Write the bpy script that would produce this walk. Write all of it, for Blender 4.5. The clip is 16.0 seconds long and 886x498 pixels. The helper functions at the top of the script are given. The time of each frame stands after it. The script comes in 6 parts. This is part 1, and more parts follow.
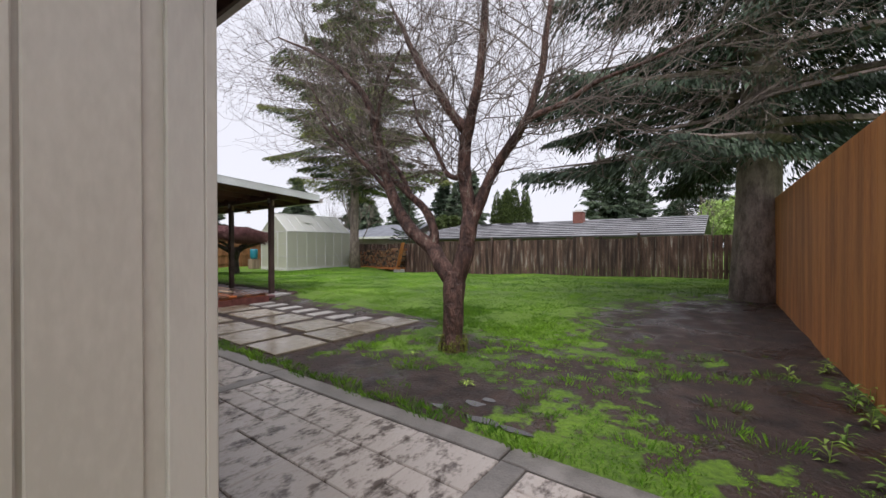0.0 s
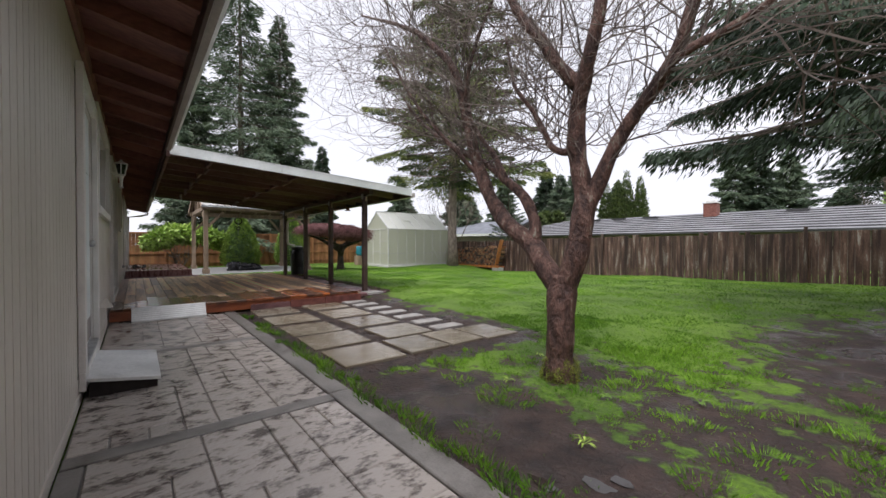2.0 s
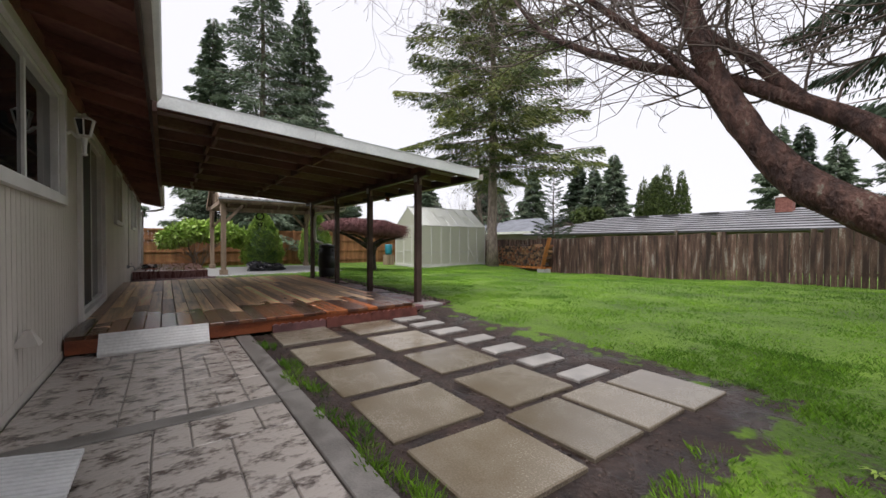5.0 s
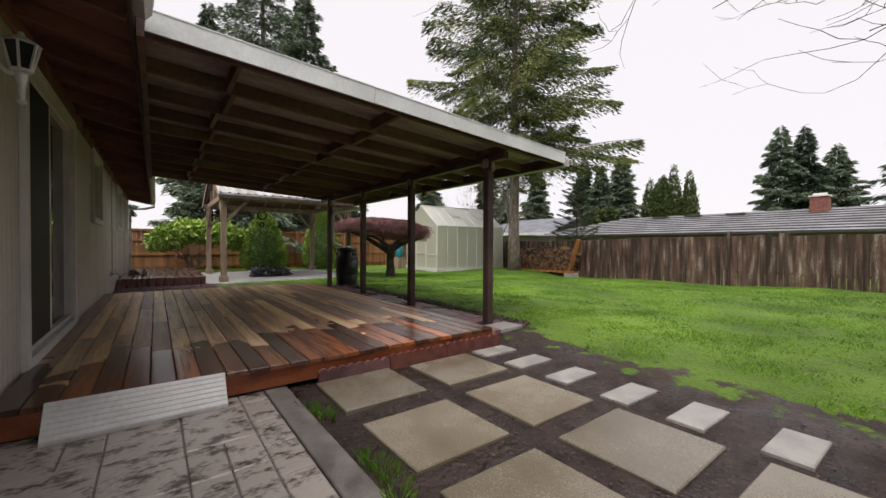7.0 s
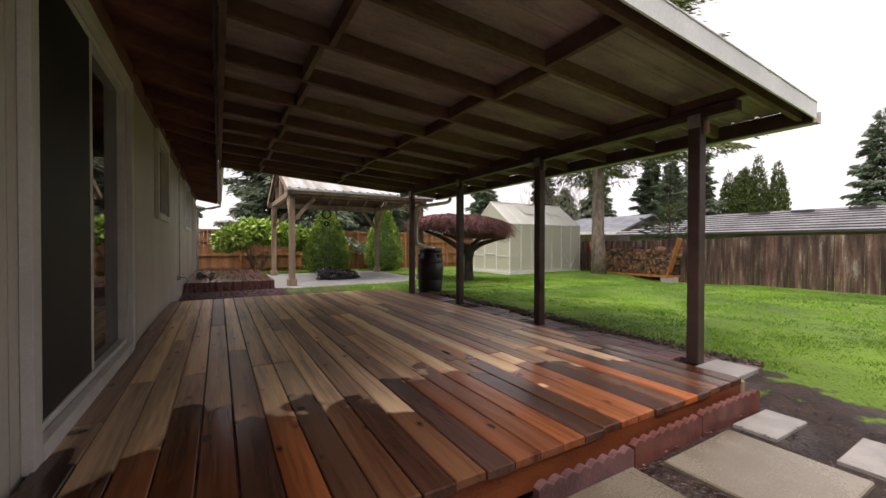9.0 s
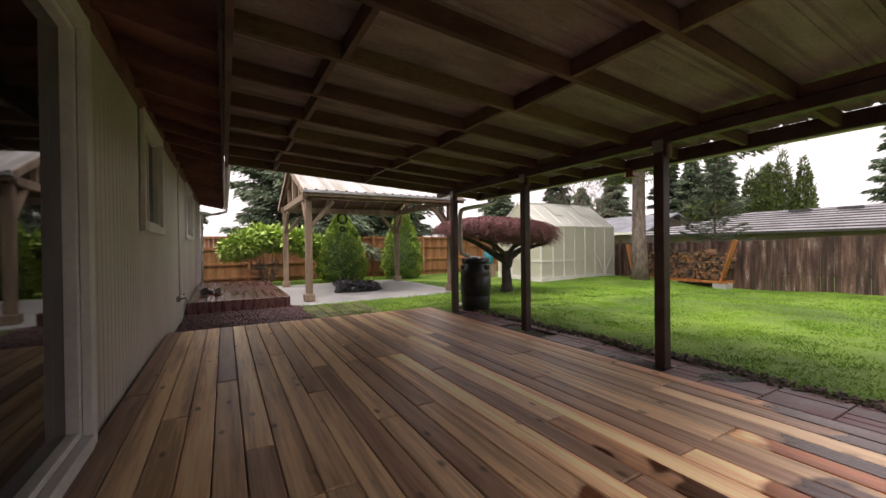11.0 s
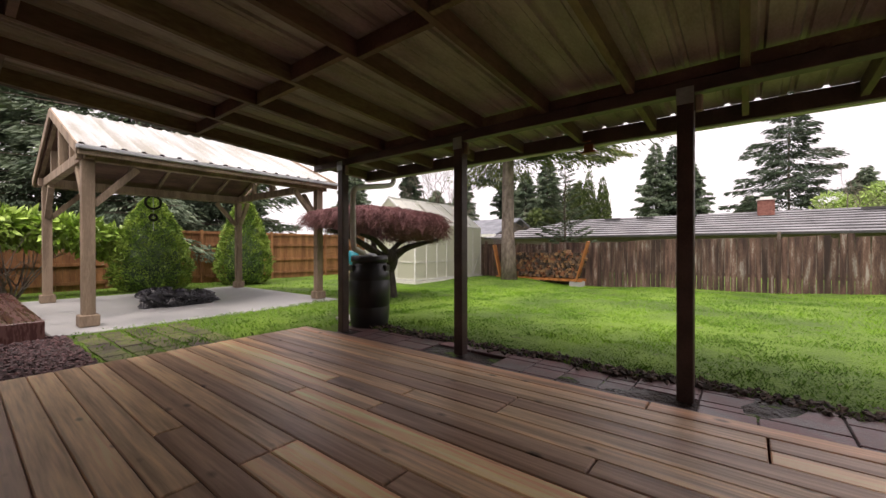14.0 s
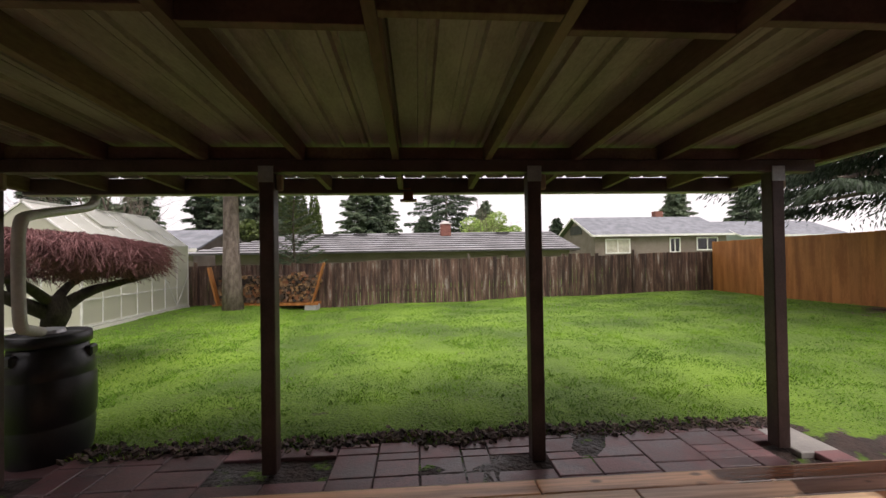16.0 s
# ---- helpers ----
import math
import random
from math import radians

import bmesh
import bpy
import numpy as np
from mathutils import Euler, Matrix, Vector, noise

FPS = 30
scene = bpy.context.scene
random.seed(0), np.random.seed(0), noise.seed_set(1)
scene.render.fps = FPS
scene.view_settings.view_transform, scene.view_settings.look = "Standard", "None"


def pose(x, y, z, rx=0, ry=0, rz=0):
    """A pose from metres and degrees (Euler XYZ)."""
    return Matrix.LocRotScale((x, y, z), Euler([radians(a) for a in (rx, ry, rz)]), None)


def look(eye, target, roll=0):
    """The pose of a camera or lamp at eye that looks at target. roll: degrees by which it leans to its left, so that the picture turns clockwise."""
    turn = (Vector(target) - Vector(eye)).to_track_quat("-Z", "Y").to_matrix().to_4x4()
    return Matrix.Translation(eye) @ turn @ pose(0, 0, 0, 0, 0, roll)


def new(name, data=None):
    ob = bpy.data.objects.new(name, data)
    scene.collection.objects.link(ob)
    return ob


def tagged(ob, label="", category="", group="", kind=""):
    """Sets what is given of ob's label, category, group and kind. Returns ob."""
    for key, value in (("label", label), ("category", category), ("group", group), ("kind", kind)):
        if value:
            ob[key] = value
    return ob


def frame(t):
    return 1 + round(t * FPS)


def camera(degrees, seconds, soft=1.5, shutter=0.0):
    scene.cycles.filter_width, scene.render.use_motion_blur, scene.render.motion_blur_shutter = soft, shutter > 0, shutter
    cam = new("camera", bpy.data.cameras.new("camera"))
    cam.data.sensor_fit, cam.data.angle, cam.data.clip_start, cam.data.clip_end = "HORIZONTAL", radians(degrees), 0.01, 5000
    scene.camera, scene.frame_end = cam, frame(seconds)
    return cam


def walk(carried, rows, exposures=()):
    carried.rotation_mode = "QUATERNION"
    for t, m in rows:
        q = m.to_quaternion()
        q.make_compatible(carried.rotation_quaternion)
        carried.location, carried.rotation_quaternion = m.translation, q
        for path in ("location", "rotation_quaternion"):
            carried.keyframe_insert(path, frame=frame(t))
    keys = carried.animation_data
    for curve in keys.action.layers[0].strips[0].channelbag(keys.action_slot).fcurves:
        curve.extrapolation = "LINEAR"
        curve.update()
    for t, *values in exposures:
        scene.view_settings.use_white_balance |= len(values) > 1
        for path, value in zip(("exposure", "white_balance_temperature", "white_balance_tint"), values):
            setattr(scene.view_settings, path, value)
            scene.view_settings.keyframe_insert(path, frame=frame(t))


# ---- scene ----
cam = camera(97.9, 16.0)
PATH = [
    (0, (-0.021, -0.378, 1.103), (-1.216, 1.225, 1.092), -0.1),
    (0.5, (-0.099, -0.174, 1.096), (-1.39, 1.354, 1.084), -0.9),
    (1, (-0.179, -0.025, 1.099), (-1.567, 1.414, 1.09), -0.4),
    (1.5, (-0.33, 0.132, 1.111), (-1.81, 1.478, 1.091), 0.2),
    (2, (-0.544, 0.298, 1.089), (-2.109, 1.543, 1.066), 0.0),
    (2.5, (-0.813, 0.475, 1.07), (-2.437, 1.643, 1.046), -0.0),
    (3, (-1.147, 0.587, 1.049), (-2.785, 1.735, 1.017), 0.2),
    (3.5, (-1.503, 0.674, 1.03), (-3.147, 1.813, 1.005), 0.3),
    (4, (-1.881, 0.721, 1.023), (-3.527, 1.857, 0.992), 0.3),
    (4.2, (-2.042, 0.728, 1.017), (-3.687, 1.865, 0.988), 0.3),
    (6.3, (-3.747, 0.791, 1.153), (-5.329, 2.013, 1.12), 0.1),
    (6.5, (-3.949, 0.778, 1.134), (-5.534, 1.997, 1.106), 0.2),
    (7, (-4.447, 0.747, 1.094), (-6.051, 1.941, 1.071), 0.2),
    (7.5, (-4.937, 0.761, 1.075), (-6.581, 1.899, 1.048), 0.0),
    (8, (-5.411, 0.736, 1.09), (-7.098, 1.809, 1.061), 0.1),
    (8.5, (-5.853, 0.698, 1.109), (-7.567, 1.729, 1.076), 0.1),
    (9, (-6.275, 0.651, 1.085), (-8.004, 1.656, 1.063), 0.1),
    (11.3, (-7.97, 0.635, 1.247), (-9.711, 1.618, 1.234), -0.7),
    (11.5, (-8.121, 0.621, 1.257), (-9.864, 1.601, 1.246), -0.3),
    (12, (-8.433, 0.627, 1.265), (-10.177, 1.604, 1.257), -0.3),
    (12.5, (-8.757, 0.689, 1.197), (-10.5, 1.669, 1.189), -0.3),
    (13, (-9.021, 0.795, 1.113), (-10.701, 1.881, 1.102), -0.3),
    (13.5, (-9.258, 0.962, 1.064), (-10.757, 2.286, 1.055), -0.2),
    (14, (-9.505, 1.099, 1.12), (-10.741, 2.671, 1.112), -0.1),
    (14.5, (-9.789, 1.228, 1.205), (-10.656, 3.031, 1.206), -0.2),
    (15, (-10.046, 1.361, 1.319), (-10.522, 3.304, 1.322), -0.6),
    (15.5, (-10.338, 1.417, 1.45), (-10.477, 3.412, 1.464), -0.6),
    (16, (-10.649, 1.403, 1.553), (-10.514, 3.398, 1.578), -0.9),
]
EXPOSURES = [(0, .66, 6250, 16), (2, .82, 6250, 15), (4, .83, 6300, 15), (6.5, .68, 6600, 15), (7.5, .75, 6750, 17), (9, .95, 6900, 20), (12.5, 1.2, 7050, 23), (14, 1.15, 7000, 22), (16, .95, 6900, 20)]
walk(cam, [(t, look(eye, target, roll)) for t, eye, target, roll in PATH], EXPOSURES)

# ---- world and light ----
world = bpy.data.worlds.new("overcast")
scene.world = world
world.use_nodes = True
wn, wl = world.node_tree.nodes, world.node_tree.links
wn.clear()
sky = wn.new("ShaderNodeTexSky")
sky.sky_type, sky.sun_disc = "NISHITA", False
sky.sun_elevation, sky.sun_rotation = radians(62), radians(150)
cloud = wn.new("ShaderNodeMix")
cloud.data_type = "RGBA"
cloud.inputs["Factor"].default_value = 0.93
cloud.inputs["B"].default_value = (8.3, 8.35, 8.6, 1)
bg = wn.new("ShaderNodeBackground")
bg.inputs["Strength"].default_value = 0.072
wo = wn.new("ShaderNodeOutputWorld")
wl.new(sky.outputs[0], cloud.inputs["A"])
wl.new(cloud.outputs["Result"], bg.inputs["Color"])
wl.new(bg.outputs[0], wo.inputs[0])
sun = new("sun", bpy.data.lights.new("sun", "SUN"))
sun.data.energy, sun.data.angle, sun.data.color = 2.35, radians(60), (1.0, 0.97, 0.93)
sun.matrix_world = look((0, 0, 30), (-6, 11, 0))


# ---- materials ----
def surface(name, a, b, scale=4.0, rough=0.7, bump=0.3, stretch=(1, 1, 1), fine=None, tint=0.0, metal=0.0, grey=None,
            detail=6.0, spread=(0.35, 0.65), wet=0.0, depth=0.01, local=False, third=None, rough_to=None):
    """A worn surface: two colours mixed by a large and a fine noise, with relief. tint: how far pieces differ from each other."""
    m = bpy.data.materials.new(name)
    m.use_nodes = True
    n, l = m.node_tree.nodes, m.node_tree.links
    bsdf = n["Principled BSDF"]
    if local:
        src = n.new("ShaderNodeTexCoord").outputs["Object"]
        info = n.new("ShaderNodeObjectInfo")
        off = n.new("ShaderNodeVectorMath")
        off.operation = "SCALE"
        off.inputs[0].default_value = (37.1, 91.7, 53.3)
        l.new(info.outputs["Random"], off.inputs["Scale"])
        add = n.new("ShaderNodeVectorMath")
        l.new(src, add.inputs[0])
        l.new(off.outputs[0], add.inputs[1])
        src = add.outputs[0]
    else:
        src = n.new("ShaderNodeNewGeometry").outputs["Position"]
    mp = n.new("ShaderNodeMapping")
    mp.inputs["Scale"].default_value = stretch
    l.new(src, mp.inputs["Vector"])
    big = n.new("ShaderNodeTexNoise")
    big.inputs["Scale"].default_value, big.inputs["Detail"].default_value = scale, detail
    small = n.new("ShaderNodeTexNoise")
    small.inputs["Scale"].default_value, small.inputs["Detail"].default_value = fine or scale * 9, 4
    for t in (big, small):
        l.new(mp.outputs[0], t.inputs["Vector"])
    mixn = n.new("ShaderNodeMath")
    mixn.operation = "MULTIPLY_ADD"
    mixn.inputs[1].default_value, mixn.inputs[2].default_value = 0.45, -0.225
    l.new(small.outputs["Fac"], mixn.inputs[0])
    total = n.new("ShaderNodeMath")
    l.new(mixn.outputs[0], total.inputs[0])
    l.new(big.outputs["Fac"], total.inputs[1])
    ramp = n.new("ShaderNodeValToRGB")
    e = ramp.color_ramp.elements
    e[0].position, e[0].color = spread[0], (*a, 1)
    e[1].position, e[1].color = spread[1], (*b, 1)
    if third:
        x = e.new(min(0.97, spread[1] + 0.09))
        x.color = (*third, 1)
    l.new(total.outputs[0], ramp.inputs[0])
    col = ramp.outputs["Color"]
    if tint:
        info = n.new("ShaderNodeObjectInfo")
        mr = n.new("ShaderNodeMapRange")
        mr.inputs["To Min"].default_value, mr.inputs["To Max"].default_value = 1 - tint, 1 + tint
        l.new(info.outputs["Random"], mr.inputs["Value"])
        hs = n.new("ShaderNodeHueSaturation")
        l.new(mr.outputs[0], hs.inputs["Value"])
        l.new(col, hs.inputs["Color"])
        col = hs.outputs["Color"]
    l.new(col, bsdf.inputs["Base Color"])
    bsdf.inputs["Metallic"].default_value = metal
    if rough_to is None:
        bsdf.inputs["Roughness"].default_value = rough
    else:
        rr = n.new("ShaderNodeMapRange")
        rr.inputs["From Min"].default_value, rr.inputs["From Max"].default_value = spread
        rr.inputs["To Min"].default_value, rr.inputs["To Max"].default_value = rough, rough_to
        l.new(total.outputs[0], rr.inputs["Value"])
        l.new(rr.outputs[0], bsdf.inputs["Roughness"])
    if bump:
        bp = n.new("ShaderNodeBump")
        bp.inputs["Strength"].default_value, bp.inputs["Distance"].default_value = bump, depth
        l.new(total.outputs[0], bp.inputs["Height"])
        l.new(bp.outputs[0], bsdf.inputs["Normal"])
    m["out"] = 0
    return m


def island(m, lo, hi):
    """Varies the brightness of m from one loose piece of a mesh to the next."""
    n, l = m.node_tree.nodes, m.node_tree.links
    bsdf = n["Principled BSDF"]
    col = bsdf.inputs["Base Color"].links[0].from_socket
    geo = n.new("ShaderNodeNewGeometry")
    mr = n.new("ShaderNodeMapRange")
    mr.inputs["To Min"].default_value, mr.inputs["To Max"].default_value = lo, hi
    l.new(geo.outputs["Random Per Island"], mr.inputs["Value"])
    hs = n.new("ShaderNodeHueSaturation")
    l.new(mr.outputs[0], hs.inputs["Value"])
    l.new(col, hs.inputs["Color"])
    l.new(hs.outputs["Color"], bsdf.inputs["Base Color"])
    return m


SIDING = surface("painted_siding", (0.50, 0.465, 0.41), (0.60, 0.56, 0.50), 1.2, 0.5, 0.15, (1, 1, 0.4), 60)
TRIM = surface("white_trim_paint", (0.62, 0.61, 0.58), (0.74, 0.73, 0.70), 3, 0.5, 0.1, fine=80)
TRIM_TAN = surface("corner_trim_paint", (0.48, 0.45, 0.41), (0.56, 0.53, 0.48), 3, 0.6, 0.15, (1, 1, .3), 70)
FASCIA = surface("white_metal_fascia", (0.66, 0.69, 0.68), (0.80, 0.83, 0.82), 2.5, 0.4, 0.05, fine=40)
GUTTER = surface("painted_gutter", (0.42, 0.40, 0.37), (0.55, 0.52, 0.48), 2.5, 0.45, 0.05, fine=40)
BROWN = surface("dark_brown_paint", (0.05, 0.028, 0.025), (0.09, 0.055, 0.048), 5, 0.5, 0.3, fine=60)
RAFTER = surface("brown_rafter_paint", (0.085, 0.042, 0.032), (0.17, 0.09, 0.07), 4, 0.65, 0.4, (1, .3, 1), 50)
RAFTER_MOSSY = surface("algae_tinged_rafter", (0.11, 0.06, 0.04), (0.22, 0.155, 0.09), 3, 0.7, 0.4, (1, .3, 1), 50)
EAVE = surface("red_brown_eave_boards", (0.14, 0.06, 0.05), (0.28, 0.13, 0.10), 3, 0.7, 0.3, (1, .4, 1), 40)
PANEL = surface("weathered_roof_sheet", (0.24, 0.185, 0.175), (0.38, 0.31, 0.295), 2, 0.55, 0.1, (3, 1, 1), 30)
CONCRETE = surface("pale_concrete", (0.33, 0.34, 0.34), (0.45, 0.45, 0.44), 1.5, 0.35, 0.2, fine=60, rough_to=0.6)
STAMPED = surface("stamped_concrete", (0.10, 0.082, 0.072), (0.40, 0.36, 0.325), 6.5, 0.05, 1.0, (1.7, 1.0, 1), 30, tint=0.10, spread=(0.34, 0.51), rough_to=0.22, depth=0.010)
KERB = surface("grey_concrete_border", (0.12, 0.11, 0.10), (0.22, 0.205, 0.19), 6, 0.3, 0.5, fine=90, rough_to=0.6)
SLAB = surface("wet_paving_slab", (0.155, 0.125, 0.085), (0.26, 0.23, 0.18), 1.3, 0.15, 0.12, fine=110, tint=0.14, rough_to=0.36)
SLAB_PALE = surface("pale_paving_block", (0.24, 0.23, 0.215), (0.38, 0.36, 0.335), 6, 0.3, 0.4, fine=60, tint=0.1, rough_to=0.6)
RIMWOOD = surface("wet_red_stained_board", (0.14, 0.035, 0.015), (0.30, 0.09, 0.035), 2, 0.3, 0.4, (.3, 1, 3), 40)
EDGING = surface("brick_red_edging", (0.10, 0.03, 0.025), (0.20, 0.07, 0.055), 9, 0.5, 0.5, fine=90)
PAVER = surface("wet_clay_paver", (0.085, 0.043, 0.046), (0.20, 0.098, 0.10), 5, 0.28, 0.5, fine=70, tint=0.3, rough_to=0.55)
CEDAR = surface("new_cedar_boards", (0.30, 0.105, 0.025), (0.50, 0.20, 0.055), 2.0, 0.65, 0.3, (3, 3, .35), 30, tint=0.12)
CEDAR_DARK = surface("brown_fence_boards", (0.16, 0.065, 0.022), (0.32, 0.15, 0.06), 1.6, 0.7, 0.3, (3, 3, .4), 25, tint=0.15)
OLDWOOD = surface("weathered_fence_boards", (0.045, 0.024, 0.019), (0.14, 0.082, 0.06), 1.8, 0.8, 0.5, (5, 5, .6), 30, tint=0.45, third=(0.30, 0.27, 0.235), spread=(.38, .6))
TIMBER = surface("weathered_timber", (0.20, 0.145, 0.10), (0.36, 0.27, 0.19), 3, 0.75, 0.4, (2, 2, .3), 40)
BARK = surface("grey_brown_bark", (0.06, 0.045, 0.035), (0.17, 0.135, 0.105), 9, 0.85, 1.0, (1, 1, .35), 45, depth=0.03, third=(0.26, 0.25, 0.20))
BARK_RED = surface("reddish_wet_bark", (0.045, 0.022, 0.017), (0.15, 0.078, 0.058), 16, 0.7, 1.0, (1, 1, .45), 70, depth=0.05, third=(0.24, 0.22, 0.17), spread=(.38, .64))
BARK_DARK = surface("near_black_bark", (0.018, 0.013, 0.011), (0.06, 0.045, 0.036), 9, 0.8, 1.0, (1, 1, .5), 45, depth=0.03)
BARK_PALE = surface("pale_scaly_bark", (0.15, 0.115, 0.10), (0.33, 0.26, 0.23), 8, 0.9, 1.0, (1, 1, .4), 40, depth=0.04)
TWIG = surface("bare_twigs", (0.08, 0.06, 0.05), (0.20, 0.165, 0.14), 3, 0.9, 0.0)
TWIG_RED = surface("purple_red_twigs", (0.09, 0.035, 0.035), (0.24, 0.11, 0.11), 6, 0.8, 0.0)
MOSS = surface("moss", (0.09, 0.12, 0.015), (0.24, 0.27, 0.04), 20, 0.95, 0.8, fine=120)
NEEDLE = island(surface("dark_conifer_needles", (0.014, 0.03, 0.014), (0.046, 0.074, 0.038), 1.3, 0.7, 0.0, fine=12), 0.55, 1.5)
# Distance haze put into a paler needle colour; the young fir shares it.
NEEDLE_HAZE = island(surface("haze_paled_green_needles", (0.055, 0.09, 0.052), (0.135, 0.175, 0.105), 1.3, 0.7, 0.0, fine=12), 0.6, 1.4)
NEEDLE_YEL = island(surface("mixed_spruce_needles", (0.055, 0.085, 0.03), (0.22, 0.24, 0.065), 0.9, 0.7, 0.0, fine=10, spread=(.4, .68)), 0.5, 1.5)
THUJA = island(surface("yellow_green_scales", (0.10, 0.19, 0.025), (0.27, 0.38, 0.06), 3, 0.7, 0.0, fine=14), 0.5, 1.5)
THUJA_DARK = island(surface("deep_green_scales", (0.035, 0.06, 0.014), (0.10, 0.135, 0.03), 3, 0.7, 0.0, fine=14), 0.5, 1.5)
LEAF = island(surface("broad_glossy_leaves", (0.18, 0.32, 0.03), (0.38, 0.52, 0.12), 4, 0.4, 0.0), 0.6, 1.4)
SPRING = island(surface("fresh_spring_leaves", (0.2, 0.32, 0.06), (0.36, 0.48, 0.14), 2, 0.6, 0.0), 0.7, 1.3)
GRASS = island(surface("grass_blades", (0.07, 0.175, 0.010), (0.165, 0.325, 0.02), 0.8, 0.55, 0.0, fine=6, spread=(.38, .62)), 0.55, 1.5)
LAVA = island(surface("dark_red_gravel", (0.04, 0.022, 0.024), (0.12, 0.06, 0.06), 20, 0.6, 0.3), 0.5, 1.6)
TILE = surface("grey_roof_tiles", (0.15, 0.15, 0.16), (0.26, 0.26, 0.275), 0.8, 0.7, 0.2, fine=12, tint=0.1)
# Painted shadow below tile courses; roof and gable vents use it too.
SHADOW_VENT = surface("course_shadow_and_vent", (0.03, 0.03, 0.03), (0.06, 0.06, 0.06), 2, 0.8, 0)
SHINGLE = surface("grey_shingles", (0.11, 0.12, 0.135), (0.18, 0.19, 0.215), 1.5, 0.8, 0.3, fine=25)
GAZROOF = surface("mossy_metal_sheet", (0.30, 0.29, 0.25), (0.52, 0.53, 0.54), 1.6, 0.45, 0.1, (.4, 3, .4), 30)
FARWALL = surface("taupe_far_siding", (0.15, 0.12, 0.10), (0.20, 0.165, 0.14), 1, 0.8, 0.1)
FARGREEN = surface("sage_far_siding", (0.28, 0.33, 0.30), (0.34, 0.39, 0.36), 1, 0.8, 0.1)
BRICK = surface("chimney_brick", (0.14, 0.05, 0.04), (0.26, 0.11, 0.08), 12, 0.8, 0.4)
BLACKP = surface("black_plastic_barrel", (0.012, 0.012, 0.014), (0.022, 0.022, 0.026), 5, 0.38, 0.1, fine=60)
BAGP = surface("black_sheet_plastic", (0.010, 0.010, 0.012), (0.03, 0.03, 0.036), 8, 0.25, 0.6, fine=30, depth=0.03)
METAL = surface("dull_grey_metal", (0.30, 0.31, 0.32), (0.45, 0.46, 0.47), 8, 0.4, 0.1, metal=0.6)
WHITEMETAL = surface("white_enamel", (0.66, 0.66, 0.63), (0.78, 0.78, 0.75), 5, 0.35, 0.05)
RAMPWHITE = surface("white_ribbed_ramp", (0.55, 0.56, 0.55), (0.74, 0.75, 0.74), 3, 0.35, 0.1, fine=40)
LOGEND = island(surface("split_log_faces", (0.12, 0.05, 0.02), (0.30, 0.15, 0.07), 3.0, 0.8, 0.4, fine=22), 0.35, 1.5)
# Near-black: puts the unlit rooms' shade into colour; also on joists, ribs, rings.
DARK = surface("room_shade_and_black_parts", (0.012, 0.010, 0.010), (0.03, 0.026, 0.024), 2, 0.9, 0)
CURTAIN = surface("pale_blind", (0.35, 0.33, 0.28), (0.5, 0.47, 0.4), 2, 0.8, 0)
DOORP = surface("pale_door_paint", (0.60, 0.66, 0.66), (0.70, 0.76, 0.76), 2, 0.35, 0.05)
KICK = surface("grey_kick_plate", (0.22, 0.20, 0.18), (0.32, 0.30, 0.27), 6, 0.4, 0.1, metal=0.3)
BLUEP = surface("teal_plastic", (0.01, 0.15, 0.2), (0.02, 0.22, 0.28), 6, 0.4, 0)
CREAMP = surface("cream_boards", (0.60, 0.56, 0.42), (0.72, 0.68, 0.54), 3, 0.6, 0.1)

GLASS = bpy.data.materials.new("dark_window_glass")
GLASS.use_nodes = True
_b = GLASS.node_tree.nodes["Principled BSDF"]
_b.inputs["Base Color"].default_value = (0.02, 0.022, 0.025, 1)
_b.inputs["Roughness"].default_value = 0.03
_b.inputs["Transmission Weight"].default_value = 0.6
POLY = bpy.data.materials.new("greenhouse_panel")
POLY.use_nodes = True
_n, _l = POLY.node_tree.nodes, POLY.node_tree.links
_b = _n["Principled BSDF"]
_b.inputs["Base Color"].default_value = (0.66, 0.66, 0.56, 1)
_b.inputs["Roughness"].default_value = 0.35
_b.inputs["Transmission Weight"].default_value = 0.0
_tr = _n.new("ShaderNodeBsdfTranslucent")
_tr.inputs["Color"].default_value = (0.82, 0.83, 0.74, 1)
_mx = _n.new("ShaderNodeMixShader")
_mx.inputs[0].default_value = 0.45
_l.new(_b.outputs[0], _mx.inputs[1])
_l.new(_tr.outputs[0], _mx.inputs[2])
_l.new(_mx.outputs[0], _n["Material Output"].inputs[0])


# Paler copy of POLY: the roof's brighter light is put into the colour.
POLY_SKYLIT = POLY.copy()
POLY_SKYLIT.name = "skylit_greenhouse_panel"
POLY_SKYLIT.node_tree.nodes["Principled BSDF"].inputs["Base Color"].default_value = (0.82, 0.83, 0.80, 1)


